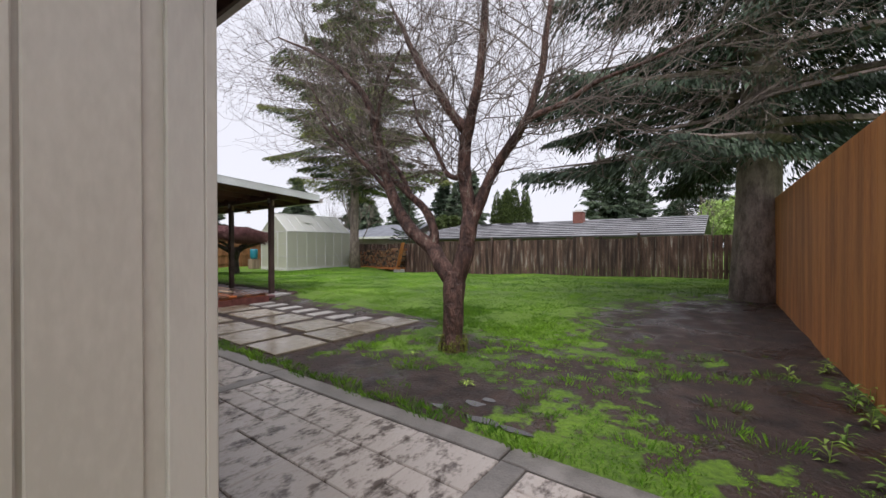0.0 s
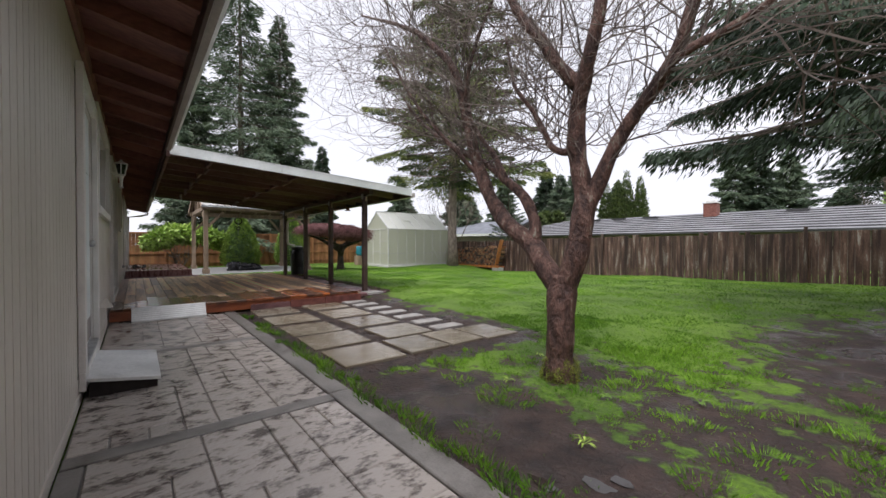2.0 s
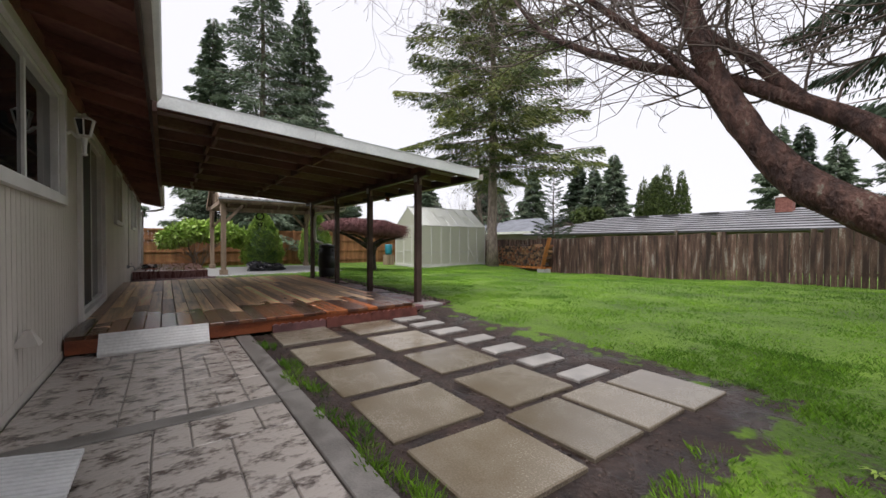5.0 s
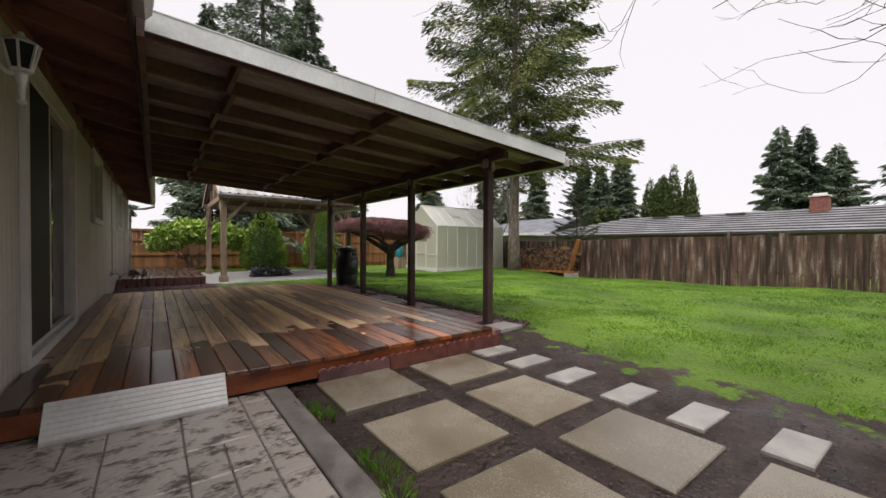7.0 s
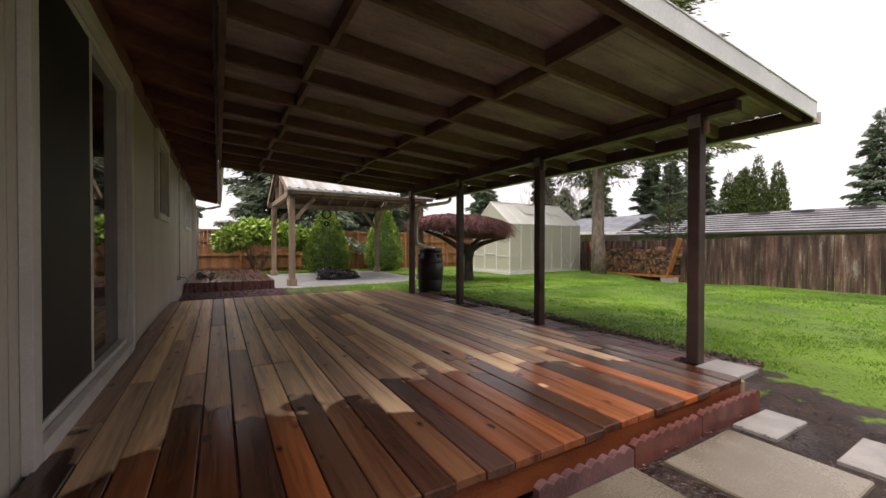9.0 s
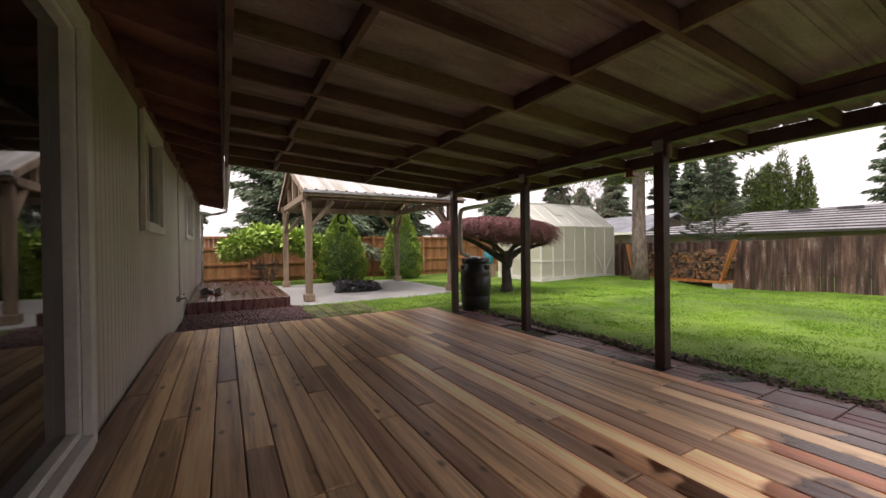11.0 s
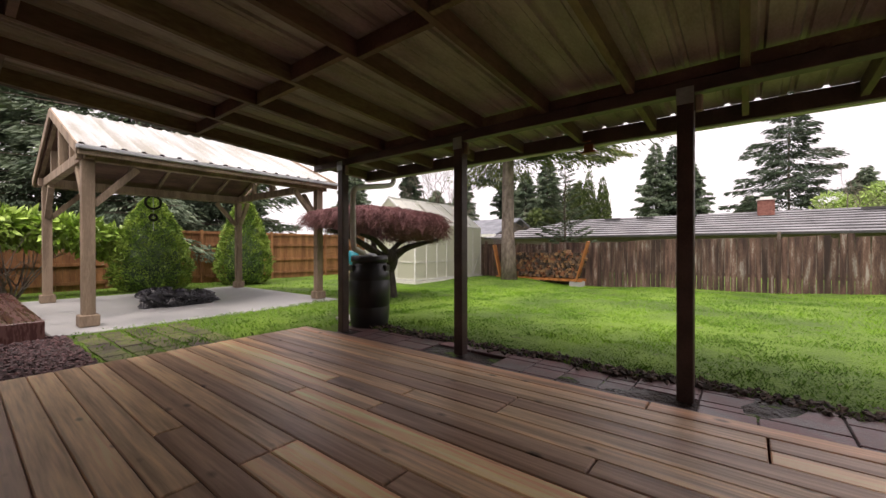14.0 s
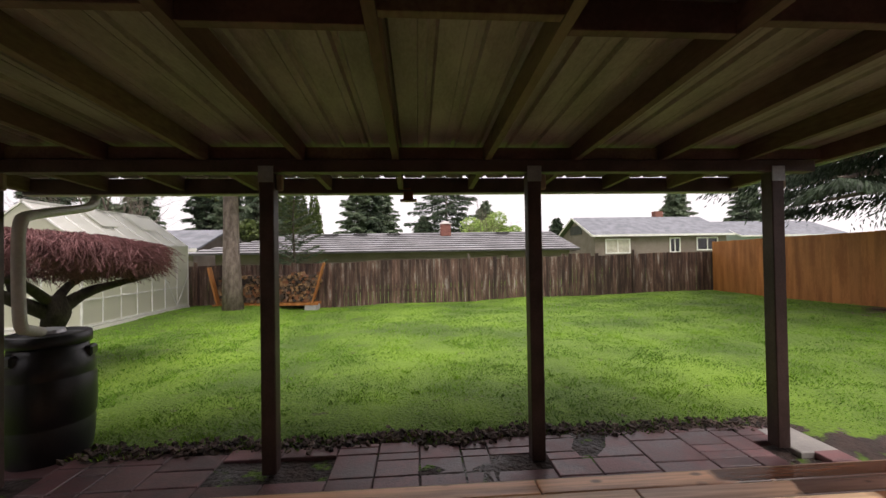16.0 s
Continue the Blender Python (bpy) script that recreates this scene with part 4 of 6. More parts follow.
# ---- neighbours' houses ----
def tile_house():
    h = empty("house", (-10, 28, 0), label="long low house with a grey ridged tile roof beyond the fence", category="house", group="neighbouring houses")
    part("wall", boxes((-22, -1.5, 24, 32, -.5, 1.72)), FARWALL, h)
    ye, ze, yr, zr = 23.4, 1.70, 28.3, 2.98
    rows = 9
    bm = bmesh.new()
    for k in range(rows):
        t0, t1 = k / rows, (k + 1) / rows
        y0, y1, z0, z1 = ye + (yr - ye) * t0, ye + (yr - ye) * t1, ze + (zr - ze) * t0, ze + (zr - ze) * t1
        xl = -23.5 + 4.6 * t0
        q = [(-1.1, y0, z0 + .09), (-1.1, y1 + .03, z1 + .03), (xl, y1 + .03, z1 + .03), (xl, y0, z0 + .09)]
        lo = [(-1.1, y0, z0 - .01), (-1.1, y1, z1 - .01), (xl, y1, z1 - .01), (xl, y0, z0 - .01)]
        vs = [bm.verts.new(p) for p in q + lo]
        for fidx in ((0, 1, 2, 3), (4, 7, 6, 5), (0, 3, 7, 4), (1, 5, 6, 2), (0, 4, 5, 1), (2, 6, 7, 3)):
            bm.faces.new([vs[i] for i in fidx])
    part("roof", bm, TILE, h, "grey tile roof in ridged courses")
    # Dark strips paint the shadow under the front edge of each course.
    for k in range(rows):
        t0 = k / rows
        y0, z0 = ye + (yr - ye) * t0, ze + (zr - ze) * t0
        part("course_shadow", boxes((-23.5 + 4.6 * t0, -1.12, y0 - .03, y0 - .004, z0 - .03, z0 + .065)), SHADOW_VENT, h)
    v = [(-23.5, 33.2, ze), (-1.1, 33.2, ze), (-18.9, yr, zr + .02), (-1.1, yr, zr + .02), (-23.5, 23.4, ze)]
    mesh_ob("back_slope", v, [(0, 1, 3, 2), (0, 2, 4)], TILE, h)
    part("ridge_cap", boxes((-18.9, -1.08, yr - .12, yr + .12, zr + .0, zr + .05)), TILE, h, bevel=.03)
    part("gable_board", boxes((-1.1, -1.04, 24, 28, 1.6, 1.75)), FARWALL, h)
    ch = part("chimney", boxes((-9.05, -8.35, 27.2, 27.8, 2.5, 3.56)), BRICK, h, "brick chimney", bevel=.02)
    part("chimney_cap", boxes((-9.1, -8.3, 27.15, 27.85, 3.565, 3.62), (-8.95, -8.45, 27.35, 27.65, 3.625, 3.74)), TRIM, ch)
    for x in (-16.3, -12.2, -4.8, -14.4):
        part("roof_vent", boxes((x - .45, x + .45, 27.3, 27.6, 2.86, 2.97)), SHADOW_VENT, h)
    settle(h)


def gable_house(name, x0, x1, y0, ym, y1, ze, za, wall, windows, label):
    h = empty(name, ((x0 + x1) / 2, (y0 + y1) / 2, 0), label=label, category="house", group="neighbouring houses")
    v = [(x0, y0 + .5, -.5), (x1, y0 + .5, -.5), (x1, y1 - .5, -.5), (x0, y1 - .5, -.5), (x0, y0 + .5, ze), (x1, y0 + .5, ze), (x1, y1 - .5, ze), (x0, y1 - .5, ze), (x0, ym, za - .15), (x1, ym, za - .15)]
    mesh_ob("wall", v, [(0, 1, 5, 4), (1, 2, 6, 9, 5), (2, 3, 7, 6), (3, 0, 4, 8, 7)], wall, h)
    for a, b, nm in ((y0, ym, "roof"), (y1, ym, "roof")):
        s = .12
        vs = [(x0 - .5, a, ze), (x1 + .5, a, ze), (x1 + .5, b, za), (x0 - .5, b, za)]
        vs += [(p, q, r + s) for p, q, r in vs]
        mesh_ob(nm, vs, [(0, 1, 2, 3), (4, 7, 6, 5), (0, 4, 5, 1), (1, 5, 6, 2), (2, 6, 7, 3), (3, 7, 4, 0)], SHINGLE, h)
        bm = bmesh.new()
        bar(bm, (x0 - .52, a, ze + .02), (x0 - .52, b, za + .02), .05, .22)
        part("barge_board", bm, TRIM, h)
    part("eave_board", boxes((x0 - .5, x1 + .5, y0 - .06, y0 - .01, ze - .08, ze + .12)), TRIM, h)
    for a, b, c, d in windows:
        w = part("window", boxes((a, a + .12, y0 + .42, y0 + .49, c, d), (b - .12, b, y0 + .42, y0 + .49, c, d), (a + .12, b - .12, y0 + .42, y0 + .49, c, c + .12), (a + .12, b - .12, y0 + .42, y0 + .49, d - .12, d), ((a + b) / 2 - .05, (a + b) / 2 + .05, y0 + .44, y0 + .49, c + .12, d - .12)), TRIM, h)
        part("pane", boxes((a + .13, b - .13, y0 + .46, y0 + .495, c + .13, d - .13)), CURTAIN if a < 12 else GLASS, w)
    if "taupe" in label:
        part("chimney", boxes((17.6, 18.5, 45.2, 46, 5.0, 6.2)), BRICK, h, "brick chimney")
        part("gable_vent", boxes((7.82, 7.88, 43.6, 46.8, 3.5, 4.5)), SHADOW_VENT, h)
    settle(h)


tile_house()
gable_house("house", 7.9, 22.4, 40, 45.2, 50.4, 3.15, 5.4, FARWALL, [(9.0, 11.7, 1.3, 2.85), (16.0, 17.2, 1.3, 2.9), (19.0, 21.4, 1.5, 2.9)], "taupe gabled house with a grey shingle roof and white trim")
gable_house("house", 33, 48, 50, 56, 62, 3.3, 5.6, FARGREEN, [], "sage green gabled house with a pale roof")
gable_house("house", -34.5, -24.6, 26, 30, 34, 2.0, 3.4, FARWALL, [], "low grey-roofed house behind the greenhouse")
gable_house("house", -46, -32, -7.5, -4.0, -1.2, 2.6, 4.2, FARWALL, [], "pale house beyond the far fence")


# ---- trees ----
def conifer(name, x, y, z, h, r, trunk_r, clear, seed, mat, bark, label, branches=60, sprays=60, size=.3, droop=.25, hang=.5, power=0.8, lean=(0, 0), group="tall conifers", rising=0.0, flat=1.0, thick=0.0, ragged=.5):
    """A conifer: tapered trunk, drooping limbs in loose whorls, hanging sprays of needles."""
    rng = np.random.default_rng(seed)
    t = empty(name, (x, y, z), label=label, category="tree", group=group)
    n = 9
    pts = [(lean[0] * k / n + .03 * math.sin(k * 1.7 + seed), lean[1] * k / n + .03 * math.cos(k * 2.1 + seed), -.15 + (h + .1) * k / n) for k in range(n + 1)]
    rad = [trunk_r * (1.25 if k == 0 else 1) * (1 - k / n) ** .8 + .01 for k in range(n + 1)]
    v, f = poly_tube(pts, rad, 10)
    mesh_ob("trunk", v, f, bark, t, smooth=True)
    bv, bf = [], []
    cv = []
    for b in range(branches):
        s = (b + rng.random()) / branches
        zz = clear + (h - clear) * s
        reach = r * ((1 - s) ** power) * (1.15 - ragged * rng.random()) + .12
        if s < .12:
            reach *= .75 + 2 * s
        a = b * 2.39996 + rng.normal() * .3
        d = np.array([math.cos(a), math.sin(a), 0])
        side = np.array([-d[1], d[0], 0])
        k = 6
        ts = np.linspace(0, 1, k)
        base = np.array([lean[0] * zz / h, lean[1] * zz / h, zz])
        curve = [base + d * reach * u + np.array([0, 0, reach * (rising * u - droop * (u ** 1.4) + .14 * droop * max(0, u - .6) * 4)]) + side * .12 * reach * math.sin(3 * u + b) for u in ts]
        if size > .05:
            poly_tube([tuple(c) for c in curve], [max(.006, trunk_r * .22 * (1 - s * .7) * (1 - u) + .006) for u in ts], 4, False, bv, bf)
        ns = max(6, int(sprays * (reach / r) ** 1.1))
        u = .12 + .88 * rng.random(ns) ** .8
        c = np.array(curve)
        i0 = np.minimum((u * (k - 1)).astype(int), k - 2)
        fr = (u * (k - 1) - i0)[:, None]
        p = c[i0] * (1 - fr) + c[i0 + 1] * fr
        wid = reach * .30 * (1 - u * .75) * flat
        off = rng.normal(0, .6, ns) * wid
        p = p + side[None, :] * off[:, None]
        p[:, 2] -= np.abs(off) * .35 + rng.random(ns) * (size * .25 + thick * (1 - .6 * u))
        sz = size * (.55 + .8 * rng.random(ns))
        dirv = d[None, :] * (.6 + .6 * rng.random(ns))[:, None] + side[None, :] * np.sign(off)[:, None] * (rng.random(ns) * 1.1)[:, None]
        dirv[:, 2] = -hang * (.4 + 1.2 * rng.random(ns))
        dirv /= np.linalg.norm(dirv, axis=1)[:, None]
        w = np.cross(dirv, rng.normal(size=(ns, 3)))
        w /= np.linalg.norm(w, axis=1)[:, None]
        q0 = p
        q2 = p + dirv * sz[:, None]
        q1 = p + dirv * (sz * .45)[:, None] + w * (sz * .11)[:, None]
        q3 = p + dirv * (sz * .45)[:, None] - w * (sz * .11)[:, None]
        cv.append(np.stack([q0, q1, q2, q3], 1).reshape(-1, 3))
    tagged(mesh_ob("limb_mass", bv, bf, bark, t), kind="stuff")
    V = np.concatenate(cv)
    m = len(V) // 4
    me = bpy.data.meshes.new("crown")
    F = np.arange(m * 4).reshape(-1, 4)
    me.from_pydata(V.tolist(), [], F.tolist())
    me.materials.append(mat)
    ob = tagged(new("crown", me), kind="stuff")
    ob.parent = t
    return t


def blob_leaves(parent, name, centres, count, size, mat, seed, aspect=.4, droop=0.0, shell=True, up=0.0):
    """Leaves scattered over the skins of a few ellipsoids (cx, cy, cz, rx, ry, rz)."""
    rng = np.random.default_rng(seed)
    out = []
    vol = np.array([c[3] * c[4] + c[4] * c[5] + c[3] * c[5] for c in centres])
    for c, share in zip(centres, vol / vol.sum()):
        n = max(4, int(count * share))
        d = rng.normal(size=(n, 3))
        d /= np.linalg.norm(d, axis=1)[:, None]
        rr = (.72 + .36 * rng.random(n)) if shell else rng.random(n) ** .4
        bump = np.array([1 + .22 * noise.noise(Vector(v) * 2.3 + Vector((seed, c[0], c[1]))) for v in d])
        p = np.array(c[:3]) + d * np.array(c[3:]) * (rr * bump)[:, None]
        o = d + rng.normal(size=(n, 3)) * .7
        o[:, 2] += up - droop
        o /= np.linalg.norm(o, axis=1)[:, None]
        w = np.cross(o, rng.normal(size=(n, 3)))
        w /= np.linalg.norm(w, axis=1)[:, None]
        s = size * (.6 + .8 * rng.random(n))
        out.append(np.stack([p, p + o * (s * .5)[:, None] + w * (s * aspect / 2)[:, None], p + o * s[:, None], p + o * (s * .5)[:, None] - w * (s * aspect / 2)[:, None]], 1).reshape(-1, 3))
    V = np.concatenate(out)
    return mesh_ob(name, V.tolist(), np.arange(len(V)).reshape(-1, 4).tolist(), mat, parent)


def twig_out(rng, p, d, length, r, depth, verts, faces, curl=.35, kids=3, up=.05, floor=-9):
    """A limb that forks into ever finer twigs."""
    n = 5 if depth else 4
    pts, rad, q = [p], [r], p
    dd = d
    for i in range(n):
        dd = (dd + Vector(rng.normal(0, curl, 3)) * .5 + Vector((0, 0, up))).normalized()
        q = q + dd * length / n
        if q.z < floor:
            break
        pts.append(q)
        rad.append(r * (1 - .75 * (i + 1) / n) + .0008)
    if len(pts) < 3:
        return
    poly_tube(pts, rad, 4 if r > .012 else 3, False, verts, faces)
    n = len(pts) - 1
    if depth:
        for k in range(kids + (depth > 1)):
            i = 1 + int(rng.random() * (n - .01))
            e = (pts[i] - pts[i - 1]).normalized()
            s = Vector(rng.normal(0, 1, 3))
            s = (s - e * s.dot(e)).normalized()
            twig_out(rng, pts[i], (e * .75 + s * .65).normalized(), length * (.5 + .25 * rng.random()), rad[i] * .72, depth - 1, verts, faces, curl, kids, up, floor)


def bare_tree():
    """The old bare tree on the lawn, with its three main limbs."""
    t = empty("tree", (-2.54, 3.28, -0.03), label="old leafless garden tree with mossy forked limbs and fine twigs", category="tree")
    rng = np.random.default_rng(11)
    O = Vector((-2.54, 3.28, -.03))
    stem = ([(-2.39, 2.99, -.12), (-2.40, 3.0, .0), (-2.40, 3.0, .22), (-2.41, 3.01, .48), (-2.42, 3.04, .70), (-2.42, 3.05, .84)], [.175, .135, .112, .106, .13, .10])
    left = ([(-2.44, 3.05, .70), (-2.60, 3.05, .91), (-2.76, 3.1, 1.08), (-2.97, 3.1, 1.22), (-3.17, 3.1, 1.39), (-3.35, 3.1, 1.66), (-3.48, 3.1, 1.94), (-3.57, 3.08, 2.25), (-3.64, 3.05, 2.58),
             (-3.72, 3.0, 2.93), (-3.95, 2.9, 3.25), (-4.32, 2.8, 3.6), (-5.2, 2.65, 4.1)], [.095, .09, .088, .08, .075, .068, .062, .056, .05, .044, .036, .028, .01])
    right = ([(-2.40, 3.05, .72), (-2.34, 3.08, .93), (-2.29, 3.1, 1.13), (-2.28, 3.13, 1.32), (-2.28, 3.16, 1.46)], [.10, .098, .09, .088, .09])
    upright = ([(-2.28, 3.15, 1.38), (-2.32, 3.15, 1.60), (-2.35, 3.15, 1.84), (-2.34, 3.12, 2.09), (-2.27, 3.08, 2.32), (-2.14, 3.0, 2.58), (-2.05, 2.98, 2.95), (-2.0, 3.0, 3.5), (-1.95, 3.05, 4.3)],
               [.078, .074, .072, .07, .066, .052, .044, .034, .015])
    leaning = ([(-2.27, 3.17, 1.40), (-2.21, 3.2, 1.56), (-2.13, 3.22, 1.72), (-2.04, 3.24, 1.90), (-1.92, 3.24, 2.08), (-1.74, 3.2, 2.26), (-1.58, 3.18, 2.5), (-1.48, 3.2, 2.9), (-1.42, 3.25, 3.5), (-1.35, 3.3, 4.2)],
               [.07, .064, .06, .056, .052, .046, .04, .034, .026, .012])
    crossing = ([(-2.74, 3.1, 1.10), (-2.79, 3.14, 1.33), (-2.91, 3.15, 1.54), (-3.14, 3.17, 1.72), (-3.43, 3.2, 1.92), (-4.03, 3.2, 2.25), (-4.4, 3.2, 2.5), (-4.7, 3.15, 2.75), (-4.9, 3.1, 3.05)],
                [.06, .054, .048, .042, .036, .03, .024, .018, .008])
    spur = ([(-3.12, 3.16, 1.71), (-3.31, 3.2, 1.96), (-3.55, 3.22, 2.23), (-3.74, 3.25, 2.49), (-3.9, 3.3, 2.9)], [.03, .03, .026, .02, .008])
    twisting = ([(-2.36, 3.14, 1.86), (-2.48, 3.12, 1.87), (-2.58, 3.1, 1.94), (-2.66, 3.1, 2.08), (-2.76, 3.1, 2.29), (-2.96, 3.12, 2.54), (-3.1, 3.2, 2.78), (-3.2, 3.2, 3.2)], [.034, .03, .028, .026, .022, .018, .014, .006])
    high_left = ([(-2.28, 3.08, 2.34), (-2.42, 2.98, 2.56), (-2.62, 2.92, 2.86), (-2.80, 2.9, 3.14), (-2.98, 2.9, 3.5), (-3.2, 2.9, 3.9)], [.056, .05, .044, .038, .03, .012])
    side = ([(-1.80, 3.21, 2.20), (-1.58, 3.12, 2.34), (-1.28, 3.2, 2.45), (-.95, 3.3, 2.62), (-.54, 3.45, 2.76), (-.1, 3.6, 2.95)], [.036, .03, .026, .02, .014, .006])
    inner = ([(-3.62, 3.06, 2.5), (-3.52, 3.0, 2.8), (-3.40, 3.0, 3.15), (-3.1, 3.0, 3.5)], [.028, .024, .018, .006])
    low_far = ([(-3.40, 3.1, 1.75), (-3.75, 2.9, 2.2), (-4.1, 2.8, 2.6), (-4.35, 2.7, 3.0), (-4.6, 2.6, 3.5)], [.024, .022, .018, .014, .006])
    v, f = [], []
    starts = []
    for pts, rad in (stem, left, right, upright, leaning, crossing, spur, twisting, high_left, side, inner, low_far):
        P = smooth_line([Vector(p) - O for p in pts], 5)
        R = list(np.interp(np.linspace(0, 1, len(P)), np.linspace(0, 1, len(rad)), rad))
        wob = [p + Vector((noise.noise(p * 3), noise.noise(p * 3 + Vector((9, 0, 0))), 0)) * .02 for p in P]
        poly_tube(wob, [r * (1 + .14 * noise.noise(p * 7)) for r, p in zip(R, P)], 14, True, v, f)
        if rad[0] < .097:
            for i in range(3, len(P), 2):
                starts.append((P[i], (P[i] - P[i - 1]).normalized(), R[i]))
            starts.append((P[-1], (P[-1] - P[-2]).normalized(), R[-1] * 1.4))
    mesh_ob("trunk", v, f, BARK_RED, t, "reddish wet bark, mossy at the foot", smooth=True)
    v, f = [], []
    for p, d, r in starts:
        if p.z < 1.35:
            continue
        for k in range(2 if p.z > 1.9 else 1):
            s = Vector(rng.normal(0, 1, 3))
            s = (s - d * s.dot(d)).normalized()
            L = .55 + .75 * rng.random() + (.3 if r < .04 else 0)
            if p.z < 2.0:
                L *= .6
            twig_out(rng, p, (d * .6 + s * .8).normalized(), L, min(.0075, r * .38), 3, v, f, .42, 2, .07, 1.75 + max(0, -p.x - .6) * .6)
    tagged(mesh_ob("twig_mass", v, f, TWIG, t, "fine bare twigs"), kind="stuff")
    for k in range(12):
        a = 2 * math.pi * k / 12
        blob_leaves(t, "moss_clump", [(.14 + .115 * math.cos(a), -.29 + .115 * math.sin(a), .05, .04, .04, .06 + .13 * rng.random())], 700, .012, MOSS, 5 + k, .6)


bare_tree()
conifer("spruce", .42, 9.0, 0.05, 15, 4.9, .40, 2.75, 3, NEEDLE, BARK_PALE, "huge dark spruce with drooping boughs beside the cedar fence", 125, 2700, .15, .16, 1.3, .35, flat=1.2, thick=.22, ragged=.6)
conifer("spruce", -16.2, 13.4, -.05, 17, 6.0, .24, 4.4, 8, NEEDLE_YEL, BARK_PALE, "tall spruce with a bare pale trunk in front of the woodpile", 125, 2100, .19, .08, .5, .8, flat=1.15, thick=.28, ragged=.8)
conifer("young_fir", -15.5, 17.0, -.2, 5.2, 1.25, .05, .5, 21, NEEDLE_HAZE, BARK, "young fir behind the woodpile fence", 60, 260, .12, -.05, .1, .8, rising=.35)

FAR = [(-29, 3.1, 14.5, 2.8, 1), (-27, 5.4, 20, 5.0, 2), (-28, 8.0, 17, 3.8, 4), (-34, -3, 12, 3.0, 5), (-45, 17.5, 13, 2.2, 6), (-38, 24, 9, 3.0, 7), (-26.8, 41.8, 11.5, 3.2, 8), (-32.9, 44, 12, 3.4, 9),
       (-37, 40, 11, 3.4, 10), (-42, 36, 12, 3.6, 12), (-30, 43, 10.5, 3.0, 13), (-24.9, 95, 24, 7.0, 14), (-21.9, 97, 23.8, 7.0, 15), (-20.5, 118, 23.5, 8.5, 17), (-4.3, 82, 28, 10.5, 18), (5, 88, 14, 6.5, 19), (-9, 90, 11, 5, 20),
       (46, 64, 15, 5, 22), (38, 70, 14, 5, 23), (20, 84, 9.5, 3.2, 24), (30, 60, 12, 3.8, 25), (-60, 18, 10, 3, 26), (-55, 8, 9, 3, 27), (-27, 52, 10, 3.2, 28), (-33, 30, 7, 2.6, 29)]
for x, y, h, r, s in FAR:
    conifer("conifer", x, y, -.3, h, r, .22, .8, s + 30, NEEDLE_HAZE if s % 3 else NEEDLE, BARK, "tall evergreen beyond the fences", 190 if math.hypot(x, y) < 40 else 150, 900 if math.hypot(x, y) < 40 else 480, max(.18, math.hypot(x, y) * .0085), .10, .45, .82, flat=1.4, thick=h * .022, ragged=.75, group="background conifers")


def columnar(x, y, h, r, seed):
    t = empty("thuja", (x, y, -.2), label="clipped columnar evergreen beyond the tiled roof", category="tree", group="columnar evergreens")
    v, f = poly_tube([(0, 0, 0), (0, 0, h * .8)], [.1, .03], 6)
    mesh_ob("trunk", v, f, BARK, t)
    cs = [(0, 0, h * k / 9, r * (1 - (k / 9) ** 2.6) + .1, r * (1 - (k / 9) ** 2.6) + .1, h / 7) for k in range(1, 9)]
    blob_leaves(t, "crown", cs, 9000, .28, THUJA_DARK, seed, .35, up=1.2)


for i, (x, y, h, r) in enumerate([(-27.6, 50, 9.0, 1.1), (-26.2, 50.3, 9.4, 1.1), (-24.9, 50, 10.3, 1.15), (-23.4, 50.6, 9.6, 1.0)]):
    columnar(x, y, h, r, 60 + i)


def cone_bush(x, y, h, r, seed):
    t = empty("cone_shrub", (x, y, -.02), label="dense clipped cone-shaped green conifer", category="shrub", group="cone shrubs")
    v, f = poly_tube([(0, 0, 0), (0, 0, h * .85)], [.05, .02], 6)
    mesh_ob("stem", v, f, BARK, t)
    prof = [(.0, .74), (.08, .9), (.2, 1.0), (.4, .9), (.6, .72), (.8, .47), (.92, .27), (1, .04)]
    rng = np.random.default_rng(seed)
    n = 26000
    s = rng.random(n) ** .85
    rr = r * np.interp(s, [p[0] for p in prof], [p[1] for p in prof])
    a = rng.random(n) * 2 * math.pi
    lump = 1 + .07 * np.sin(a * 5 + s * 30) + .05 * np.sin(a * 9 - s * 44) + .05 * rng.normal(size=n)
    p = np.stack([np.cos(a) * rr * lump, np.sin(a) * rr * lump, s * h], 1)
    o = np.stack([np.cos(a), np.sin(a), np.full(n, .5)], 1) + rng.normal(size=(n, 3)) * .45
    o /= np.linalg.norm(o, axis=1)[:, None]
    w = np.cross(o, rng.normal(size=(n, 3)))
    w /= np.linalg.norm(w, axis=1)[:, None]
    q = .06 * (.6 + .8 * rng.random(n))
    V = np.stack([p, p + o * (q * .5)[:, None] + w * (q * .22)[:, None], p + o * q[:, None], p + o * (q * .5)[:, None] - w * (q * .22)[:, None]], 1).reshape(-1, 3)
    mesh_ob("crown", V.tolist(), np.arange(len(V)).reshape(-1, 4).tolist(), THUJA, t)
    bm = bmesh.new()
    rounded([(r * b * .78, a * h) for a, b in prof[:-1]], bm, (0, 0, 0), 14)
    part("inner_growth", bm, NEEDLE, t, smooth=True)


cone_bush(-22.0, 4.40, 2.5, .84, 1)
cone_bush(-22.3, 6.95, 2.75, .76, 2)


